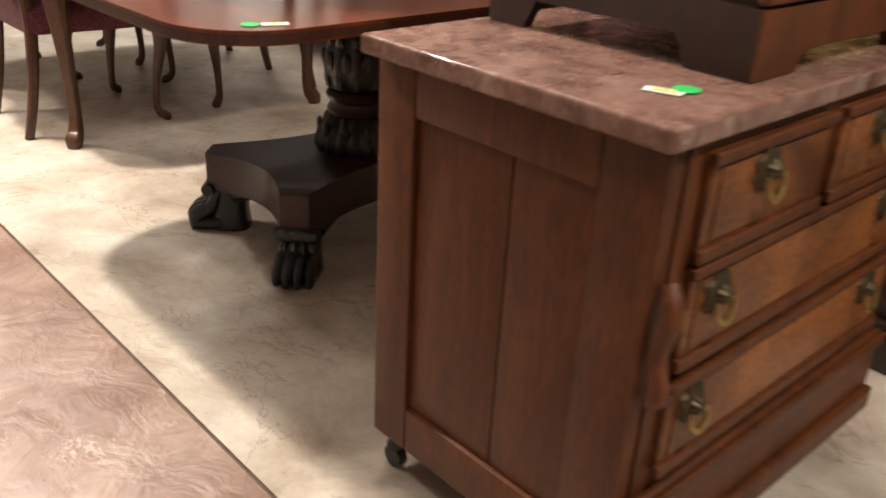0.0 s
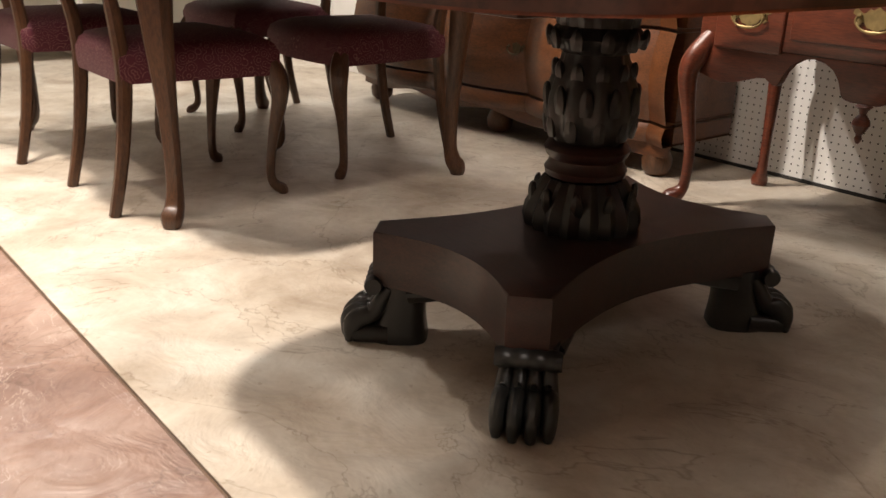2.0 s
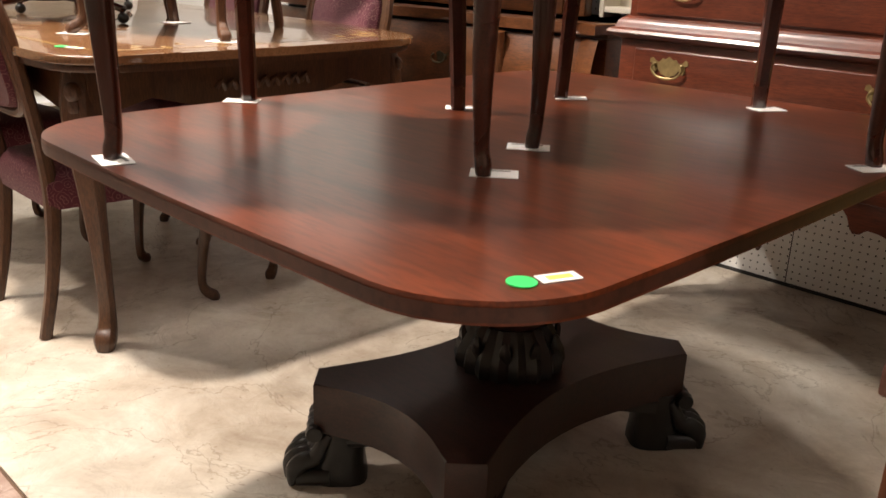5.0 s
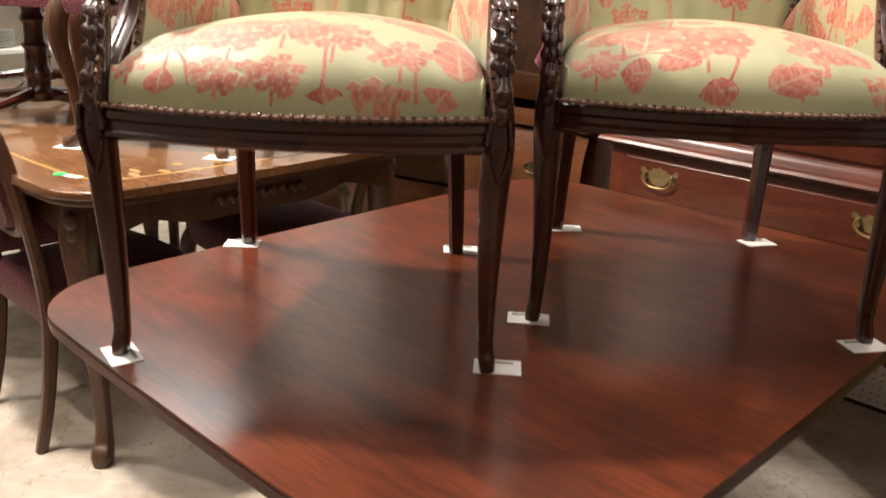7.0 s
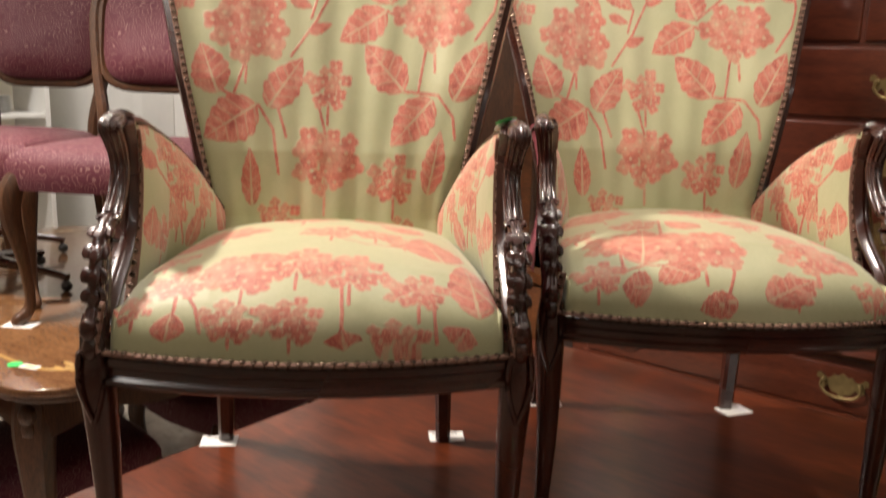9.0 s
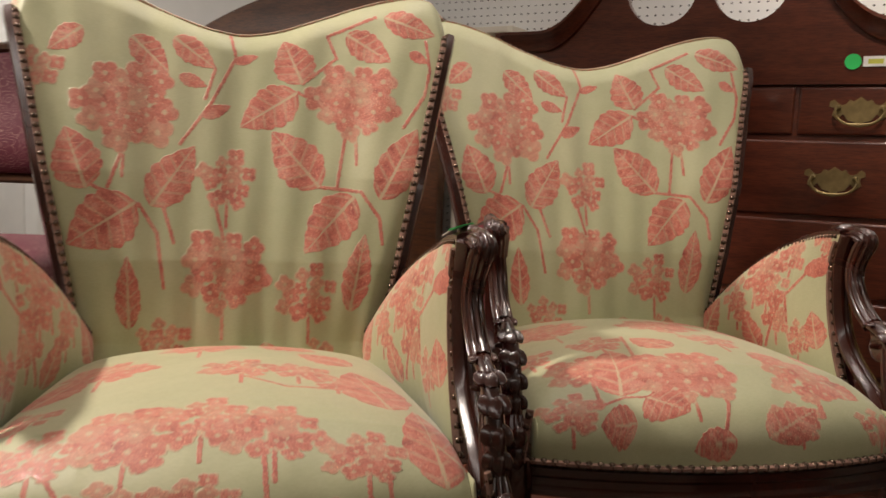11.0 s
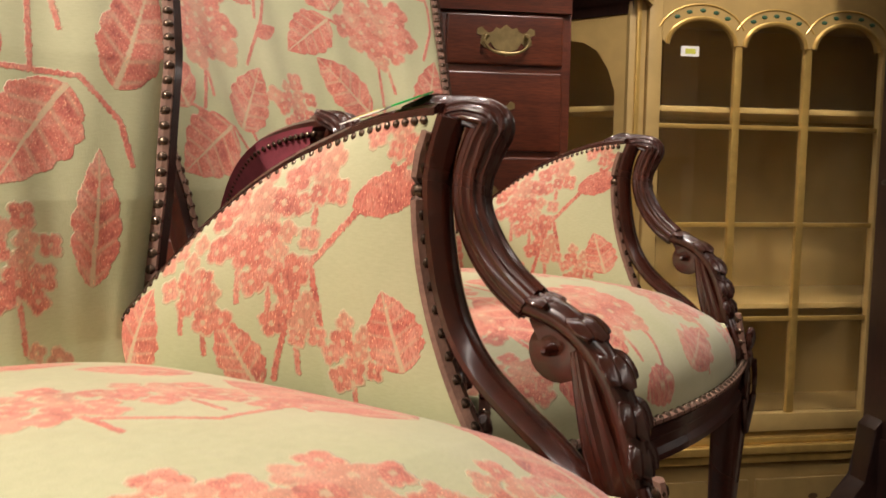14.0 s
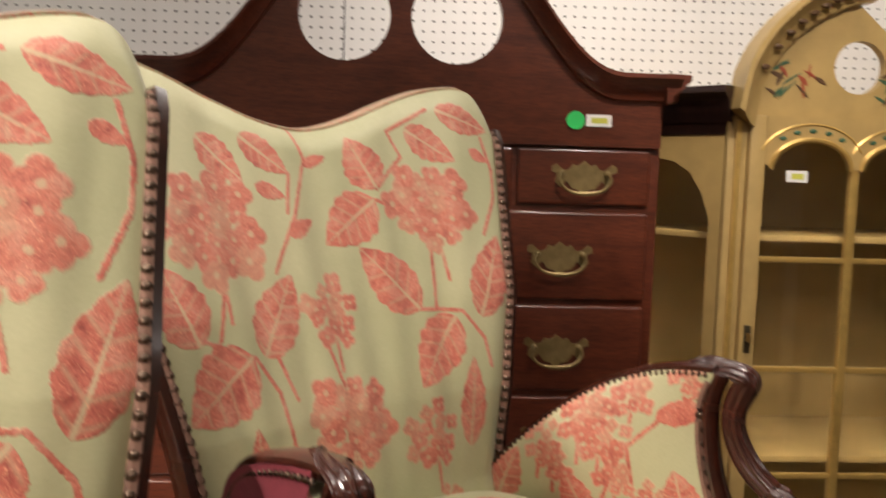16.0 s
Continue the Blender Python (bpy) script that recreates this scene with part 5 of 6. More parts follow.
        outer = [(0.0, 0.732), (L, 0.732), (L, 1.784), (0.0, 1.784)]
        fr = part("side_frame", ring_plate(outer, arch, "y", -0.009, 0.009), M_GOLD, t, "", m)
        no_shade("side_pane", boxed(0.03, -0.0015, 0.77, L - 0.03, 0.0015, 1.715, bevel=0), M_GLASS, fr)
        # dark cornice over the canted side
        bm = bmesh.new()
        loft(bm, [[(x, -o, z) for o, z in ((0.0, 1.755), (0.012, 1.76), (0.016, 1.785), (0.03, 1.80), (0.036, 1.83), (0.055, 1.845), (0.055, 1.858), (-0.01, 1.86))] for x in (-0.01, L + 0.02)])
        if sx < 0:
            bmesh.ops.transform(bm, verts=bm.verts, matrix=Matrix.Diagonal((1, -1, 1, 1)))
        part("side_cornice", bm, M_DARKWOOD, t, "dark cornice", m)
    # the door: arched openings over a grid of gilt bars
    xs = (-0.288, -0.092, 0.090, 0.288)
    outer = [(-0.322, 0.745), (0.322, 0.745), (0.322, 1.80), (-0.322, 1.80)]
    d = part("door", boxed(-0.322, -0.014, 0.745, -0.288, 0.006, 1.80, bevel=0.003), M_GOLD, t)
    part("door_stile", boxed(0.288, -0.014, 0.745, 0.322, 0.006, 1.80, bevel=0.003), M_GOLD, d)
    part("door_rail", boxed(-0.288, -0.014, 0.745, 0.288, 0.006, 0.790, bevel=0.003), M_GOLD, d)
    arcs = []
    for a0, a1 in zip(xs, xs[1:]):
        r = (a1 - a0) / 2 - 0.012
        cx = (a0 + a1) / 2
        arcs.append((cx, r))
    head = [(-0.288, 1.80), (-0.288, 1.700)]
    for cx, r in arcs:
        head += [(cx - r * math.cos(a), 1.690 + r * 0.72 * math.sin(a)) for a in np.linspace(0.02, math.pi - 0.02, 13)]
    head += [(0.288, 1.700), (0.288, 1.80)]
    part("arched_head", plate(bmesh.new(), head, "y", -0.014, 0.006, 0), M_GOLD, d)
    for cx, r in arcs:
        bm = bmesh.new()
        sweep(bm, [(cx - r * math.cos(a), -0.016, 1.690 + r * 0.72 * math.sin(a), 0.006, 0.005) for a in np.linspace(0.0, math.pi, 15)], 8, 1, up=(0, 1, 0))
        part("arch_bead", bm, M_GOLDTRIM, d)
        bm = bmesh.new()
        sweep(bm, [(cx - (r + 0.028) * math.cos(a), -0.013, 1.70 + (r + 0.028) * 0.74 * math.sin(a), 0.003, 0.003) for a in np.linspace(0.35, math.pi - 0.35, 13)], 6, 1, up=(0, 1, 0))
        part("arch_line", bm, M_GOLDTRIM, d)
        bm = bmesh.new()
        for a in np.linspace(0.9, math.pi - 0.9, 5):
            ball(bm, cx - (r + 0.016) * math.cos(a), -0.0145, 1.695 + (r + 0.016) * 0.74 * math.sin(a), 0.008, 0.0012, 0.005, 8, 5)
        part("painted_leaves", bm, M_GREENPAINT, d)
    for x in xs[1:3]:
        part("mullion", boxed(x - 0.010, -0.012, 0.79, x + 0.010, 0.004, 1.70, bevel=0.004), M_GOLDTRIM, d)
    for z in (1.030, 1.264, 1.500):
        part("glazing_bar", boxed(-0.288, -0.010, z - 0.006, 0.288, 0.002, z + 0.006, bevel=0.003), M_GOLDTRIM, d)
    rows = (0.79, 1.030, 1.264, 1.500, 1.76)
    for a0, a1 in zip(xs, xs[1:]):
        for z0, z1 in zip(rows, rows[1:]):
            p = no_shade("pane", boxed(a0 + 0.008, -0.0015, z0 + 0.005, a1 - 0.008, 0.0012, z1 - 0.005, bevel=0), M_GLASS, d)
    part("escutcheon", boxed(-0.312, -0.018, 1.30, -0.298, -0.013, 1.36, bevel=0.003), M_DBRASS, d)
    part("key", boxed(-0.308, -0.03, 1.325, -0.302, -0.013, 1.345, bevel=0.002), M_BRASS, d)
    # pediment: a painted board with two round openings, under gilt curved mouldings
    hp = 0.352
    def curve(x):
        a = min(1.0, abs(x) / hp)
        return 1.80 + 0.29 * math.sqrt(max(0.0, 1 - a ** 2.1))
    ol = [(-hp, 1.80), (hp, 1.80)] + [(x, curve(x)) for x in np.linspace(hp, 0.13, 14)] + [(0.10, 2.03), (0.05, 1.985), (0.035, 1.975), (-0.035, 1.975), (-0.05, 1.985), (-0.10, 2.03)] + [(x, curve(x)) for x in np.linspace(-0.13, -hp, 14)]
    board = part("pediment", plate(bmesh.new(), ol, "y", -0.006, 0.016, 0), M_GOLD, t, "gold pediment painted with flowers")
    for cx in (-0.095, 0.095):
        cut = bmesh.new()
        bmesh.ops.create_cone(cut, cap_ends=True, segments=32, radius1=0.055, radius2=0.055, depth=0.2)
        bmesh.ops.transform(cut, verts=cut.verts, matrix=pose(cx, 0, 1.905, 90))
        pierce(board, cut)
    for sx in (-1, 1):
        bm = bmesh.new()
        pts = [(sx * x, curve(x)) for x in np.linspace(hp, 0.085, 22)]
        rings = []
        for k, (x, z) in enumerate(pts):
            n = Vector((sx * 0.7 * abs(x) / hp + 0.0, 0, 1 - 0.5 * abs(x) / hp)).normalized()
            rings.append([(x + n.x * q, -o, z + n.z * q) for o, q in ((0.006, -0.045), (0.02, -0.042), (0.026, -0.025), (0.045, -0.008), (0.062, 0.006), (0.062, 0.018), (-0.012, 0.02), (-0.012, -0.045))])
        loft(bm, rings)
        part("curved_cornice", bm, M_GOLD, t)
        bm = bmesh.new()
        for k, (x, z) in enumerate(pts[2:-1:2]):
            n = Vector((sx * 0.7 * abs(x) / hp, 0, 1 - 0.5 * abs(x) / hp)).normalized()
            ball(bm, x + n.x * -0.022, -0.034, z + n.z * -0.022, 0.012, 0.006, 0.006, 8, 6)
        part("cornice_leaves", bm, M_UMBER, t)
    for cx, cz in ((-0.235, 1.875), (0.0, 1.865), (0.235, 1.875)):
        for mat_, seed in ((M_GREENPAINT, 3), (M_REDPAINT, 5), (M_UMBER, 8)):
            rnd = random.Random(seed + int(cx * 50))
            for k in range(5):
                bm = bmesh.new()
                px, pz, an, ln = cx + rnd.uniform(-0.055, 0.055), cz + rnd.uniform(-0.026, 0.03), rnd.uniform(0, 3.1), rnd.uniform(0.010, 0.026)
                ex, ez = math.cos(an) * ln, math.sin(an) * ln
                sweep(bm, [(px - ex, -0.0066, pz - ez, 0.001, 0.0006), (px - ex * 0.2, -0.0066, pz - ez * 0.2 + 0.002, rnd.uniform(0.003, 0.007), 0.0008), (px + ex, -0.0066, pz + ez, 0.0008, 0.0006)], 6, 3, up=(0, 1, 0))
                part("painted_petal", bm, mat_, t)
    return t


def ring_plate(outer, inner, axis, lo, hi):
    """A flat frame between two outlines, of even thickness."""
    bm = bmesh.new()
    n = 64

    def resample(poly):
        c = np.mean(np.array(outer), axis=0)
        out = []
        for k in range(n):
            a = 2 * math.pi * k / n
            dx, dy = math.cos(a), math.sin(a)
            best = None
            for p, q in zip(poly, poly[1:] + poly[:1]):
                ex, ey = q[0] - p[0], q[1] - p[1]
                det = dx * -ey + dy * ex
                if abs(det) < 1e-12:
                    continue
                s = ((p[0] - c[0]) * -ey + (p[1] - c[1]) * ex) / det
                w = (dx * (p[1] - c[1]) - dy * (p[0] - c[0])) / det
                if s > 0 and -1e-9 <= w <= 1 + 1e-9:
                    best = s if best is None else max(best, s)
            out.append((c[0] + dx * best, c[1] + dy * best))
        return out

    o, i = resample(list(outer)), resample(list(inner))
    rows = [[(p[0], t, p[1]) for p in poly] for poly, t in ((o, lo), (o, hi), (i, hi), (i, lo))]
    vs = [[bm.verts.new(p) for p in r] for r in rows]
    for r0, r1 in ((0, 1), (1, 2), (2, 3), (3, 0)):
        for k in range(n):
            bm.faces.new((vs[r0][k], vs[r0][(k + 1) % n], vs[r1][(k + 1) % n], vs[r1][k]))
    return bm


display_cabinet()
tag = card("price_label", -0.575, 2.63 - 0.006, 1.676, 0.046, 0.024, 0, M_PAPER, "white price label on the cabinet's glass", tilt=90)
part("print_bar", boxed(-0.012, -0.006, 0.0013, 0.014, 0.006, 0.0018, bevel=0), M_YELLOW, tag)


# ---- dark armoire ----
def armoire():
    t = thing("armoire", pose(-0.24, 1.98, 0), "dark stained armoire with iron latch and scrolled base", "armoire")
    part("body", boxed(0.0, 0.0, 0.12, 0.6, 0.40, 1.95, bevel=0.006), M_DARKWOOD, t)
    for z0, z1 in ((0.95, 1.85), (0.2, 0.82)):
        part("side_panel", boxed(-0.006, 0.06, z0, 0.004, 0.34, z1, bevel=0.004), M_DARKWOOD, t)
    sc = [(0.0, 0.0), (-0.10, 0.0), (-0.105, 0.30), (-0.085, 0.52), (-0.10, 0.60), (-0.075, 0.68), (-0.03, 0.72), (-0.02, 0.84), (0.0, 0.86)]
    part("scroll_bracket", plate(bmesh.new(), sc[::-1], "y", 0.33, 0.39, 0.006), M_DARKWOOD, t)
    part("plinth", boxed(-0.02, -0.02, 0.0, 0.62, 0.42, 0.12, bevel=0.01), M_DARKWOOD, t)
    part("worn_block", boxed(-0.06, 0.26, 0.66, -0.006, 0.325, 0.69, bevel=0.004), M_OAK, t)
    bm = bmesh.new()
    sweep(bm, [(-0.012, 0.36, 1.375, 0.006, 0.006), (-0.022, 0.33, 1.375, 0.006, 0.006), (-0.012, 0.28, 1.375, 0.006, 0.006)], 8, 3)
    box(bm, -0.012, 0.29, 1.35, -0.004, 0.33, 1.40, bevel=0.002)
    part("latch", bm, M_BLACK, t)
    part("cornice", boxed(-0.05, -0.05, 1.95, 0.65, 0.44, 2.03, bevel=0.02, seg=3), M_DARKWOOD, t)
    return t


armoire()


# ---- inlaid table, its chairs and what stands on it ----
IZ = 0.808


def cabriole(bm, x, y, dx, dy, h, r=0.03):
    """A curved leg at (x, y) that kicks out along (dx, dy) at knee and toe."""
    at = lambda o, z: (x + dx * o, y + dy * o, z)
    sweep(bm, [(*at(0.0, h), r, r), (*at(0.022, h * 0.88), r * 1.15, r * 1.15), (*at(0.022, h * 0.72), r * 0.95, r * 0.95), (*at(-0.002, h * 0.42), r * 0.62, r * 0.62), (*at(-0.012, h * 0.16), r * 0.52, r * 0.52), (*at(0.0, h * 0.07), r * 0.62, r * 0.62), (*at(0.022, h * 0.035), r * 0.72, r * 0.66), (*at(0.026, 0.0), r * 0.55, r * 0.55)], 10, 4, up=(dx, dy, 0.01), square=0.85)
    return bm


def inlaid_table():
    x0, x1, y0, y1 = -4.15, -2.40, 1.01, 2.125
    t = thing("inlaid_table", pose(0, 0, 0), "carved French walnut table with a polished marquetry top", "table")
    out = rounded_rect(x0, y0, x1, y1, 0.12, 6, 0.035)
    part("tabletop", plate(bmesh.new(), out, "z", IZ - 0.022, IZ, 0.007, 3), M_OAKTOP, t, "polished marquetry top")
    k = 0.975
    cx, cy = (x0 + x1) / 2, (y0 + y1) / 2
    part("top_moulding", plate(bmesh.new(), [(cx + (x - cx) * 0.985, cy + (y - cy) * k) for x, y in out], "z", IZ - 0.042, IZ - 0.023, 0.008, 3), M_OAK, t)
    bm = bmesh.new()
    inner = [(cx + (x - cx) * 0.90, cy + (y - cy) * 0.84) for x, y in out]
    loft(bm, [[(x, y, IZ + 0.0006) for x, y in inner], [(cx + (x - cx) * 0.985, cy + (y - cy) * 0.975, IZ + 0.0006) for x, y in inner]], cap=False)
    part("inlay_band", bm, M_INLAY, t, "pale inlaid band")
    rnd = random.Random(3)
    for k in range(26):
        bm = bmesh.new()
        x, y = rnd.choice((-2.52, -2.56)) + rnd.uniform(-0.05, 0.05), rnd.uniform(1.1, 2.05)
        ball(bm, x, y, IZ + 0.0004, rnd.uniform(0.012, 0.03), rnd.uniform(0.008, 0.016), 0.0008, 8, 5)
        part("marquetry", bm, M_INLAY, t)

    def apron(along, a0, a1, c, name="apron"):
        pts = [(a0, IZ - 0.044), (a0, IZ - 0.17)]
        n = 24
        for i in range(1, n):
            s = i / n
            z = IZ - 0.125 - 0.035 * abs(math.cos(3 * math.pi * s)) + 0.03 * math.exp(-((s - 0.5) / 0.08) ** 2) * -1
            pts.append((a0 + (a1 - a0) * s, z))
        pts += [(a1, IZ - 0.17), (a1, IZ - 0.044)]
        part(name, plate(bmesh.new(), pts, "y" if along == "x" else "x", c - 0.012, c + 0.012, 0.003), M_OAK, t)

    apron("y", 1.10, 2.08, -2.535)
    apron("x", -4.02, -2.55, 1.085)
    apron("x", -4.02, -2.55, 2.085)
    apron("y", 1.10, 2.08, -4.02)
    for x, y, dx, dy in ((-2.585, 1.112, 0.7, -0.7), (-2.59, 2.10, 0.7, 0.4), (-3.97, 1.12, -0.7, -0.7), (-3.90, 2.27 - 0.2, -0.7, 0.7)):
        bm = bmesh.new()
        cabriole(bm, x, y, dx, dy, IZ - 0.045, 0.042)
        leg = part("leg", bm, M_OAK, t)
        bm = bmesh.new()
        for k in range(4):
            ball(bm, x + dx * (0.062 - 0.004 * k), y + dy * (0.062 - 0.004 * k), IZ - 0.10 - 0.035 * k, 0.022 - 0.003 * k, 0.022 - 0.003 * k, 0.026, 8, 6)
        part("knee_carving", bm, M_OAK, leg)
    bm = bmesh.new()
    for k in range(9):
        sweep(bm, [(-2.522, 1.45 + 0.035 * k, IZ - 0.12, 0.006, 0.008), (-2.518, 1.465 + 0.035 * k, IZ - 0.10, 0.008, 0.008), (-2.522, 1.48 + 0.035 * k, IZ - 0.125, 0.006, 0.008)], 6, 2)
    part("apron_carving", bm, M_OAK, t)
    return t


inlaid_table()


def side_chair(m, label):
    """A French side chair: cabriole legs, sprung seat and an upholstered cartouche back."""
    c = thing("side_chair", m, label, "chair", "burgundy side chairs")
    for sx in (-1, 1):
        part("front_leg", cabriole(bmesh.new(), sx * 0.215, -0.225, sx * 0.6, -0.8, 0.40, 0.026), M_OAK, c)
        bm = bmesh.new()
        sweep(bm, [(sx * 0.185, 0.262, 0.0, 0.015, 0.016), (sx * 0.182, 0.225, 0.16, 0.016, 0.018), (sx * 0.18, 0.20, 0.36, 0.019, 0.021), (sx * 0.178, 0.205, 0.50, 0.018, 0.02), (sx * 0.205, 0.235, 0.66, 0.017, 0.017), (sx * 0.222, 0.27, 0.83, 0.016, 0.016), (sx * 0.205, 0.295, 0.935, 0.016, 0.016)], 8, 4, up=(0, 1, 0), square=0.75)
        part("back_post", bm, M_OAK, c)
    out = [(-0.235, -0.24), (-0.12, -0.262), (0, -0.272), (0.12, -0.262), (0.235, -0.24), (0.232, -0.1), (0.195, 0.21), (-0.195, 0.21), (-0.232, -0.1)]
    part("seat_frame", plate(bmesh.new(), out, "z", 0.375, 0.405, 0.008, 2), M_OAK, c)
    bm = bmesh.new()
    rings = []
    ocl = [(o[0], o[1]) for o in out]
    for f, z in ((1.0, 0.366), (1.015, 0.39), (1.015, 0.43), (0.97, 0.455), (0.86, 0.472), (0.6, 0.486), (0.25, 0.492)):
        rings.append([(x * f, -0.03 + (y + 0.03) * f, z) for x, y in ocl])
    loft(bm, rings)
    part("seat", bm, M_PURPLE, c, "burgundy damask seat")
    # back cartouche: pad and frame
    def yb(z):
        return 0.20 + 0.105 * (z - 0.5) / 0.45
    ol = []
    for k in range(33):
        a = 2 * math.pi * k / 33
        ca, sa = math.cos(a), math.sin(a)
        x = 0.19 * math.copysign(abs(ca) ** 0.42, ca) * (1 + 0.07 * sa)
        z = 0.785 + 0.155 * math.copysign(abs(sa) ** 0.42, sa) + (0.022 * math.cos(math.pi * x / 0.21) if sa > 0 else 0)
        ol.append((x, z))
    bm = bmesh.new()
    loft(bm, [[(x * f, yb(z) + o, 0.785 + (z - 0.785) * f) for x, z in ol] for f, o in ((0.3, 0.04), (0.96, 0.03), (1.0, 0.0), (0.97, -0.02), (0.85, -0.034), (0.45, -0.042))])
    part("back_pad", bm, M_PURPLE, c, "burgundy damask back pad")
    bm = bmesh.new()
    ring = [(x * 1.06, yb(z), 0.785 + (z - 0.785) * 1.07) for x, z in ol]
    ring.append(ring[0])
    sweep(bm, [(*p, 0.014, 0.016) for p in ring], 8, 1, up=(0, 1, 0))
    part("back_frame", bm, M_OAK, c)
    bm = bmesh.new()
    for k in (-2, -1, 0, 1, 2):
        ball(bm, 0.018 * k, yb(0.97) - 0.012, 0.972 - 0.003 * abs(k), 0.011, 0.008, 0.009, 8, 6)
    part("crest", bm, M_OAK, c)
    return c


def on_floor(x, y, rz):
    return pose(x, y, 0, 0, 0, rz)


side_chair(on_floor(-2.925, 1.262, 180), "burgundy damask side chair tucked under the inlaid table")
side_chair(on_floor(-3.66, 1.20, 182), "burgundy damask side chair pulled up to the inlaid table")
side_chair(on_floor(-2.965, 1.985, 0), "burgundy damask side chair at the far side of the inlaid table")
side_chair(on_floor(-3.765, 2.02, 0), "burgundy damask side chair beside another at the table's far side")
side_chair(pose(-2.86, 1.565, IZ + 0.002, 0, 0, 34), "burgundy damask side chair standing on the inlaid table")
side_chair(pose(-3.36, 1.44, IZ + 0.002, 0, 0, 30), "burgundy damask side chair stacked on the inlaid table behind another")
for x, y, rz in ((-2.912, 1.241, 34), (-2.543, 1.491, 34), (-3.12, 1.66, 30)):
    card("paper_pad", x, y, IZ + 0.0008, 0.085, 0.055, rz, M_PAPER, "white paper pad under a chair leg", "paper", group="leg pads")
price_tag(0, 0, 0, pose(-2.62, 1.085, IZ + 0.001, 0, 0, 20))


def pedestal(m):
    t = thing("pillar_table", m, "mahogany pillar table base with splayed legs and black casters", "pillar table", "pillar tables")
    prof = [(0.05, 0.06), (0.055, 0.085), (0.04, 0.10), (0.036, 0.13), (0.045, 0.15), (0.036, 0.17), (0.033, 0.22), (0.042, 0.235), (0.033, 0.25), (0.03, 0.30), (0.04, 0.315), (0.03, 0.34), (0.034, 0.355)]
    part("pillar", lathe(bmesh.new(), prof, seg=20), M_CHAIR, t)
    for k in range(4):
        a = k * math.pi / 2 + 0.5
        ca, sa = math.cos(a), math.sin(a)
        bm = bmesh.new()
        sweep(bm, [(0.03 * ca, 0.03 * sa, 0.085, 0.022, 0.02), (0.14 * ca, 0.14 * sa, 0.07, 0.018, 0.015), (0.25 * ca, 0.25 * sa, 0.055, 0.016, 0.012), (0.29 * ca, 0.29 * sa, 0.045, 0.016, 0.014)], 8, 4)
        leg = part("leg", bm, M_CHAIR, t)
        part("caster", ball(bmesh.new(), 0.285 * ca, 0.285 * sa, 0.018, 0.018, 0.018, 0.018), M_BLACK, leg)
    return t


pedestal(pose(-3.40, 1.36, IZ, 0, 0, 0))
pedestal(pose(-3.86, 1.55, IZ, 0, 0, 20))


# ---- honey-coloured serpentine chest and the tall frame over it ----
def serpentine_chest():
    t = thing("serpentine_chest", pose(0, 0, 0), "honey walnut chest with bulging drawers and carved pilasters", "chest of drawers")
    yf, yb_ = 2.60, 3.02

    def wave(x):
        return yf + 0.05 - 0.07 * abs(math.cos((x + 2.50) * math.pi / 0.52 / 1.15)) ** 0.8

    xs = np.linspace(-3.95, -2.11, 80)

    def band(name, z0, z1, swell, material, inset=0.0, n=6, x0=-3.95, x1=-2.11):
        bm = bmesh.new()
        rows = []
        xx = [x for x in np.linspace(x0, x1, 60)]
        for i in range(n + 1):
            s = i / n
            z = z0 + (z1 - z0) * s
            rows.append([(x, wave(x) + inset - swell * math.sin(math.pi * s), z) for x in xx])
        loft(bm, rows, closed=False)
        loft(bm, [[(x, wave(x) + inset, z) for x in xx] for z in (z0,)] + [[(x, yb_, z0) for x in xx]], closed=False)
        loft(bm, [[(x, wave(x) + inset, z1) for x in xx], [(x, yb_, z1) for x in xx]], closed=False)
        return part(name, bm, material, t)

    part("carcass", boxed(-3.94, 2.68, 0.12, -2.12, yb_, 0.85, bevel=0.006), M_PINE, t)
    band("plinth", 0.12, 0.185, 0.012, M_PINE)
    for k, (z0, z1) in enumerate(((0.195, 0.495), (0.508, 0.80))):
        d = band("drawer", z0, z1, 0.032, M_PINE, 0.004)
        for x in (-3.35, -2.83, -2.30):
            h = bail_pull(d, pose(x, wave(x) - 0.03, (z0 + z1) / 2 + 0.02), M_DBRASS, 0.045)
    top = [(x, wave(x) - 0.02) for x in xs] + [(-2.09, yb_), (-3.97, yb_)]
    part("top", plate(bmesh.new(), top, "z", 0.815, 0.85, 0.008, 3), M_PINE, t)
    for x in (-2.50,):
        bm = bmesh.new()
        sweep(bm, [(x, wave(x) - 0.01, 0.19, 0.03, 0.02), (x, wave(x) - 0.03, 0.40, 0.034, 0.026), (x, wave(x) - 0.02, 0.62, 0.03, 0.022), (x, wave(x) - 0.035, 0.80, 0.04, 0.03)], 14, 4, up=(0, 1, 0), flute=7, depth=0.08)
        part("carved_pilaster", bm, M_PINE, t)
    for x in (-3.85, -3.0, -2.19):
        bm = lathe(bmesh.new(), [(0.03, 0.0), (0.05, 0.02), (0.055, 0.055), (0.04, 0.09), (0.05, 0.12)], x, 2.70, 16)
        part("bun_foot", bm, M_OAK, t)
    ap = [(-3.93, 0.12)] + [(x, 0.10 - 0.03 * abs(math.sin((x + 2.5) * 6))) for x in np.linspace(-3.93, -2.13, 40)] + [(-2.13, 0.12)]
    part("apron", plate(bmesh.new(), ap, "y", 2.655, 2.675, 0.002), M_PINE, t)
    return t


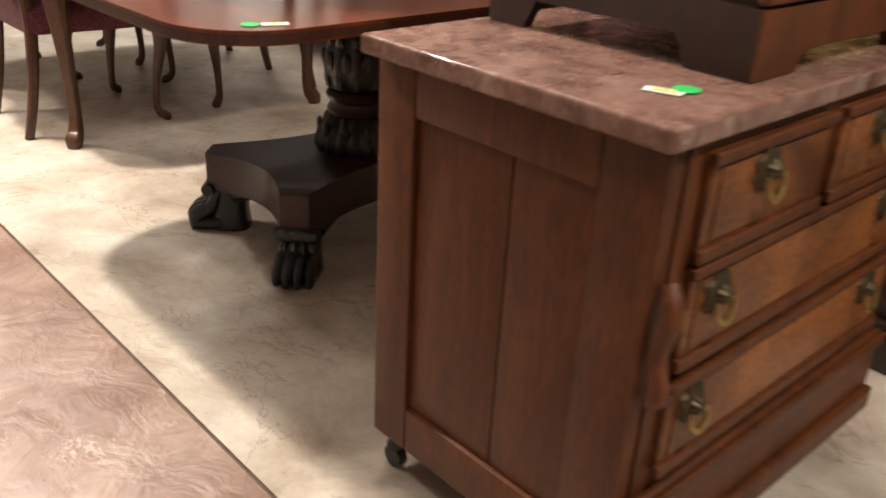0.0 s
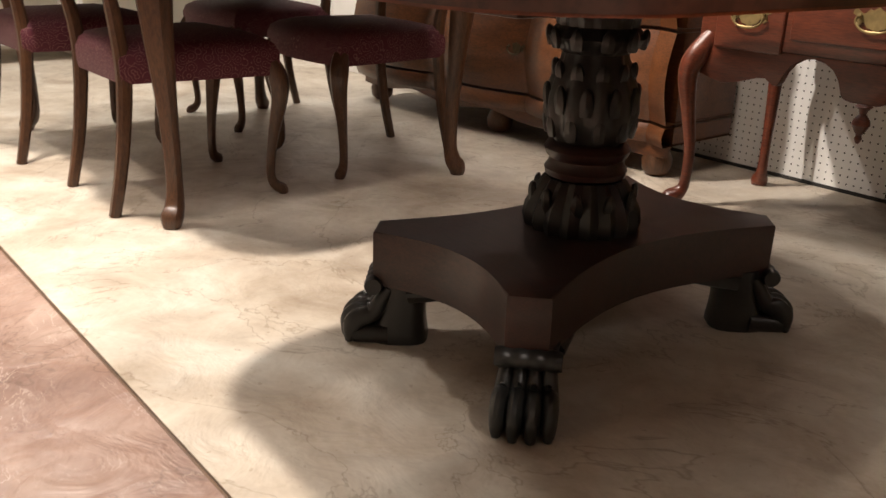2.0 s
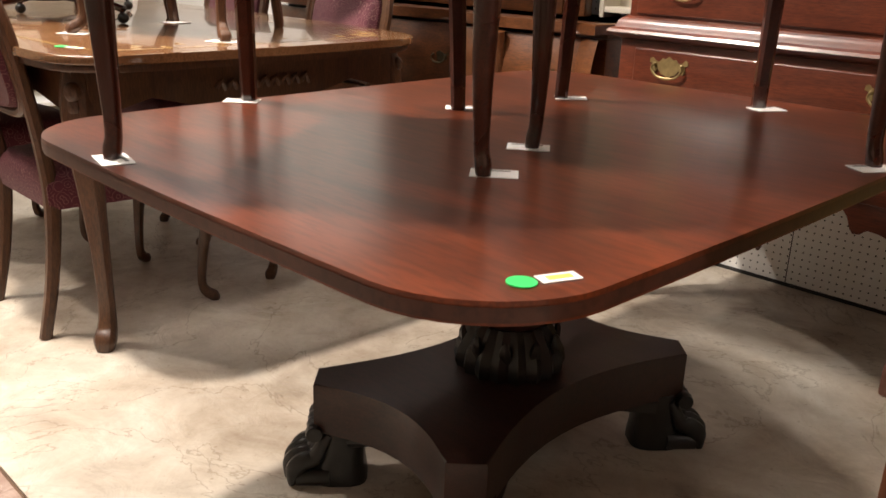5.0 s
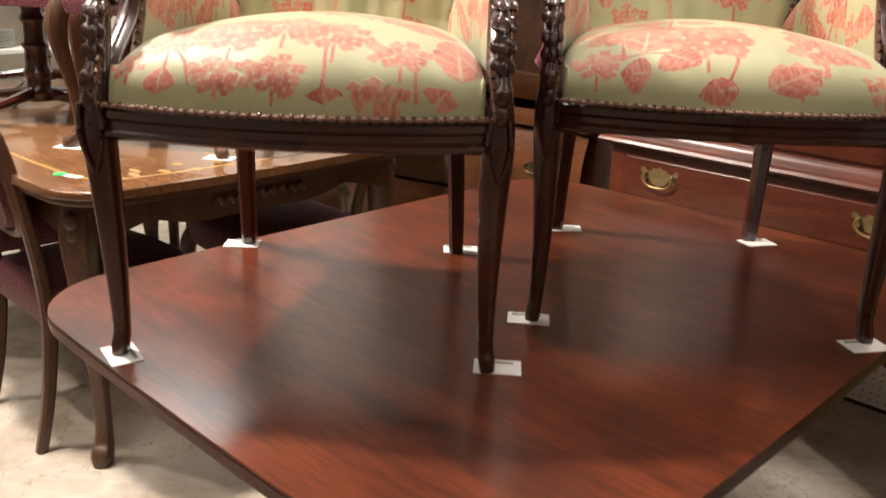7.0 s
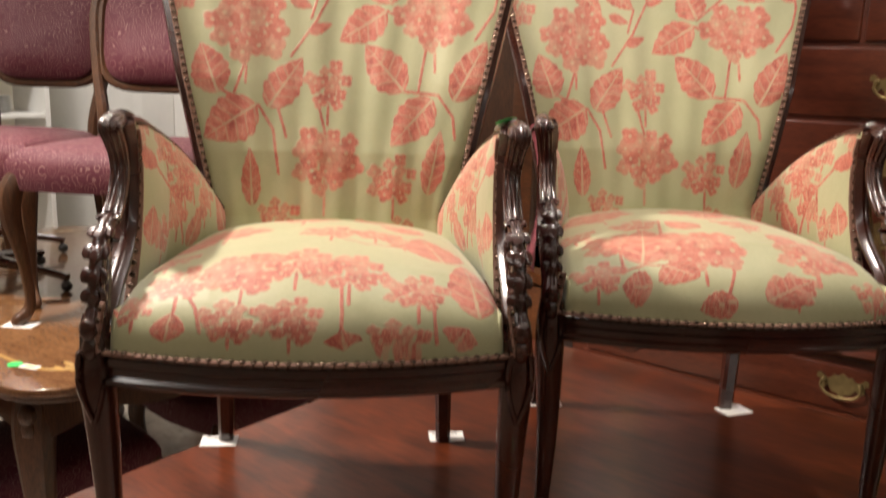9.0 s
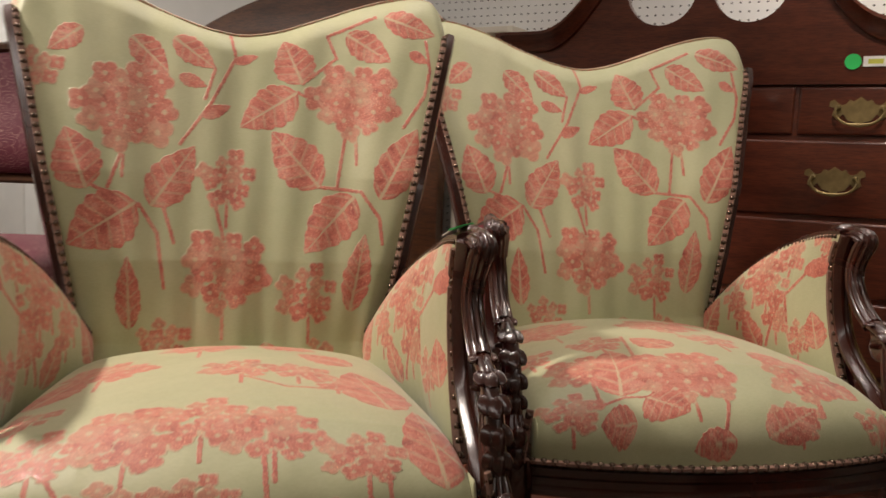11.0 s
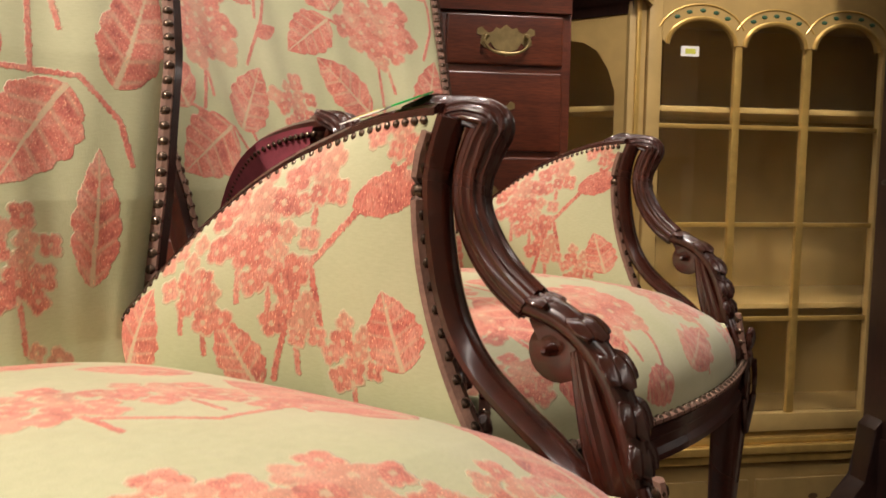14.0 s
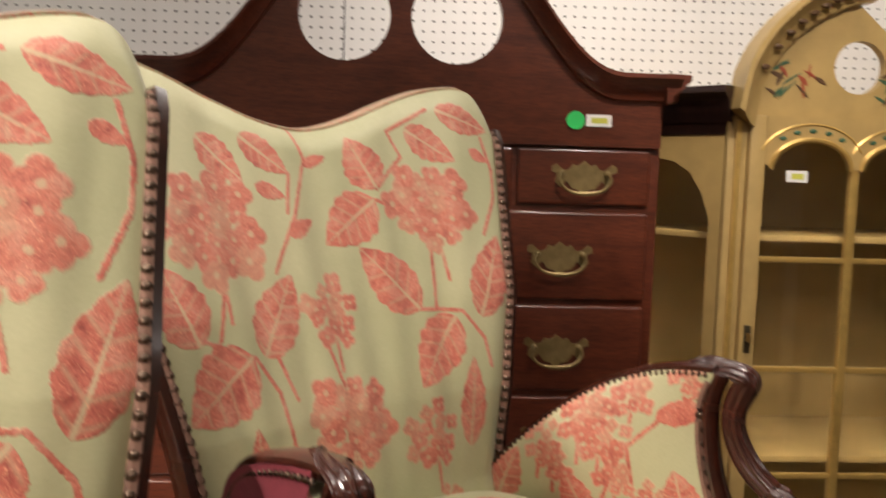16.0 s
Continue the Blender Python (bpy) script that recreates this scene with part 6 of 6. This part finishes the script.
def tall_mirror():
    """The arched wooden frame that stands on the chest."""
    t = thing("mirror_frame", pose(-2.84, 2.86, 0.851), "honey walnut mirror frame with a scrolled crest standing on the chest", "mirror")
    for x0, x1 in ((-0.62, -0.50), (0.40, 0.50)):
        part("stile", boxed(x0, -0.02, 0.0, x1, 0.03, 1.06, bevel=0.01), M_PINE, t)
    part("bottom_rail", boxed(-0.50, -0.02, 0.0, 0.40, 0.03, 0.10, bevel=0.01), M_PINE, t)
    out = [(-0.62, 1.06), (0.50, 1.06), (0.50, 1.10)] + [(x, 1.12 + 0.13 * math.cos((x + 0.06) / 0.56 * math.pi / 2)) for x in np.linspace(0.48, -0.60, 24)] + [(-0.62, 1.10)]
    part("crest", plate(bmesh.new(), out, "y", -0.02, 0.03, 0.006), M_PINE, t)
    part("mirror_back", boxed(-0.50, 0.012, 0.10, 0.40, 0.022, 1.06, bevel=0), M_OAK, t)
    return t


serpentine_chest()
tall_mirror()


def cream_shelves():
    t = thing("bookcase", pose(0, 0, 0), "cream painted shelf unit behind the chairs", "bookcase")
    x0, x1, y0, y1 = -2.32, -2.12, 2.90, 3.015
    for x in (x0, x1 - 0.02):
        part("side", boxed(x, y0, 0.851, x + 0.02, y1, 1.95, bevel=0.003), M_WALL, t)
    part("back", boxed(x0 + 0.02, y1 - 0.012, 0.86, x1 - 0.02, y1, 1.95, bevel=0), M_WALL, t)
    for z in (0.87, 1.21, 1.45, 1.70, 1.93):
        part("shelf", boxed(x0 + 0.02, y0 + 0.003, z, x1 - 0.02, y1 - 0.013, z + 0.02, bevel=0.003), M_WALL, t)
    return t


cream_shelves()


# ---- far side of the shop ----
def white_shelves():
    t = thing("white_shelf_unit", pose(-5.95, 1.9, 0), "white painted shelf unit with stacks of white plates", "shelf")
    for y in (-0.9, 0.0, 0.9):
        part("upright", boxed(-0.2, y - 0.015, 0, 0.2, y + 0.015, 2.2, bevel=0.003), M_PEG, t)
    for z in (0.1, 0.75, 1.15, 1.55, 1.95):
        for y in (-0.45, 0.45):
            part("shelf", boxed(-0.2, y - 0.434, z, 0.2, y + 0.434, z + 0.025, bevel=0.003), M_PEG, t)
    return t


def plates(x, y, z, n):
    t = thing("plate_stack", pose(x, y, z), "stack of white china plates on the white shelf", "plates", "plate stacks")
    for k in range(n):
        part("plate", lathe(bmesh.new(), [(0.05, 0.012 * k), (0.06, 0.012 * k + 0.002), (0.115, 0.012 * k + 0.013), (0.117, 0.012 * k + 0.016), (0.06, 0.012 * k + 0.008)], seg=24), M_PAPER, t)
    return t


white_shelves()
for y, z, n in ((1.25, 0.776, 7), (1.6, 0.776, 5), (2.1, 0.776, 8), (1.3, 1.176, 6), (1.65, 1.176, 9), (2.2, 1.176, 6), (2.55, 1.176, 8), (1.5, 1.576, 5)):
    plates(-5.93, y, z, n)
door = tagged(part("door_1", boxed(-5.2, BACK_Y - 0.03, 0.0, -4.3, BACK_Y - 0.004, 2.05, bevel=0.004), M_PEG), "white panelled door in the far wall", "door", kind="structure")
for x0, x1 in ((-5.1, -4.8), (-4.7, -4.4)):
    for z0, z1 in ((0.15, 0.9), (1.05, 1.9)):
        part("door_panel", boxed(x0, BACK_Y - 0.036, z0, x1, BACK_Y - 0.029, z1, bevel=0.003), M_PEG, door)
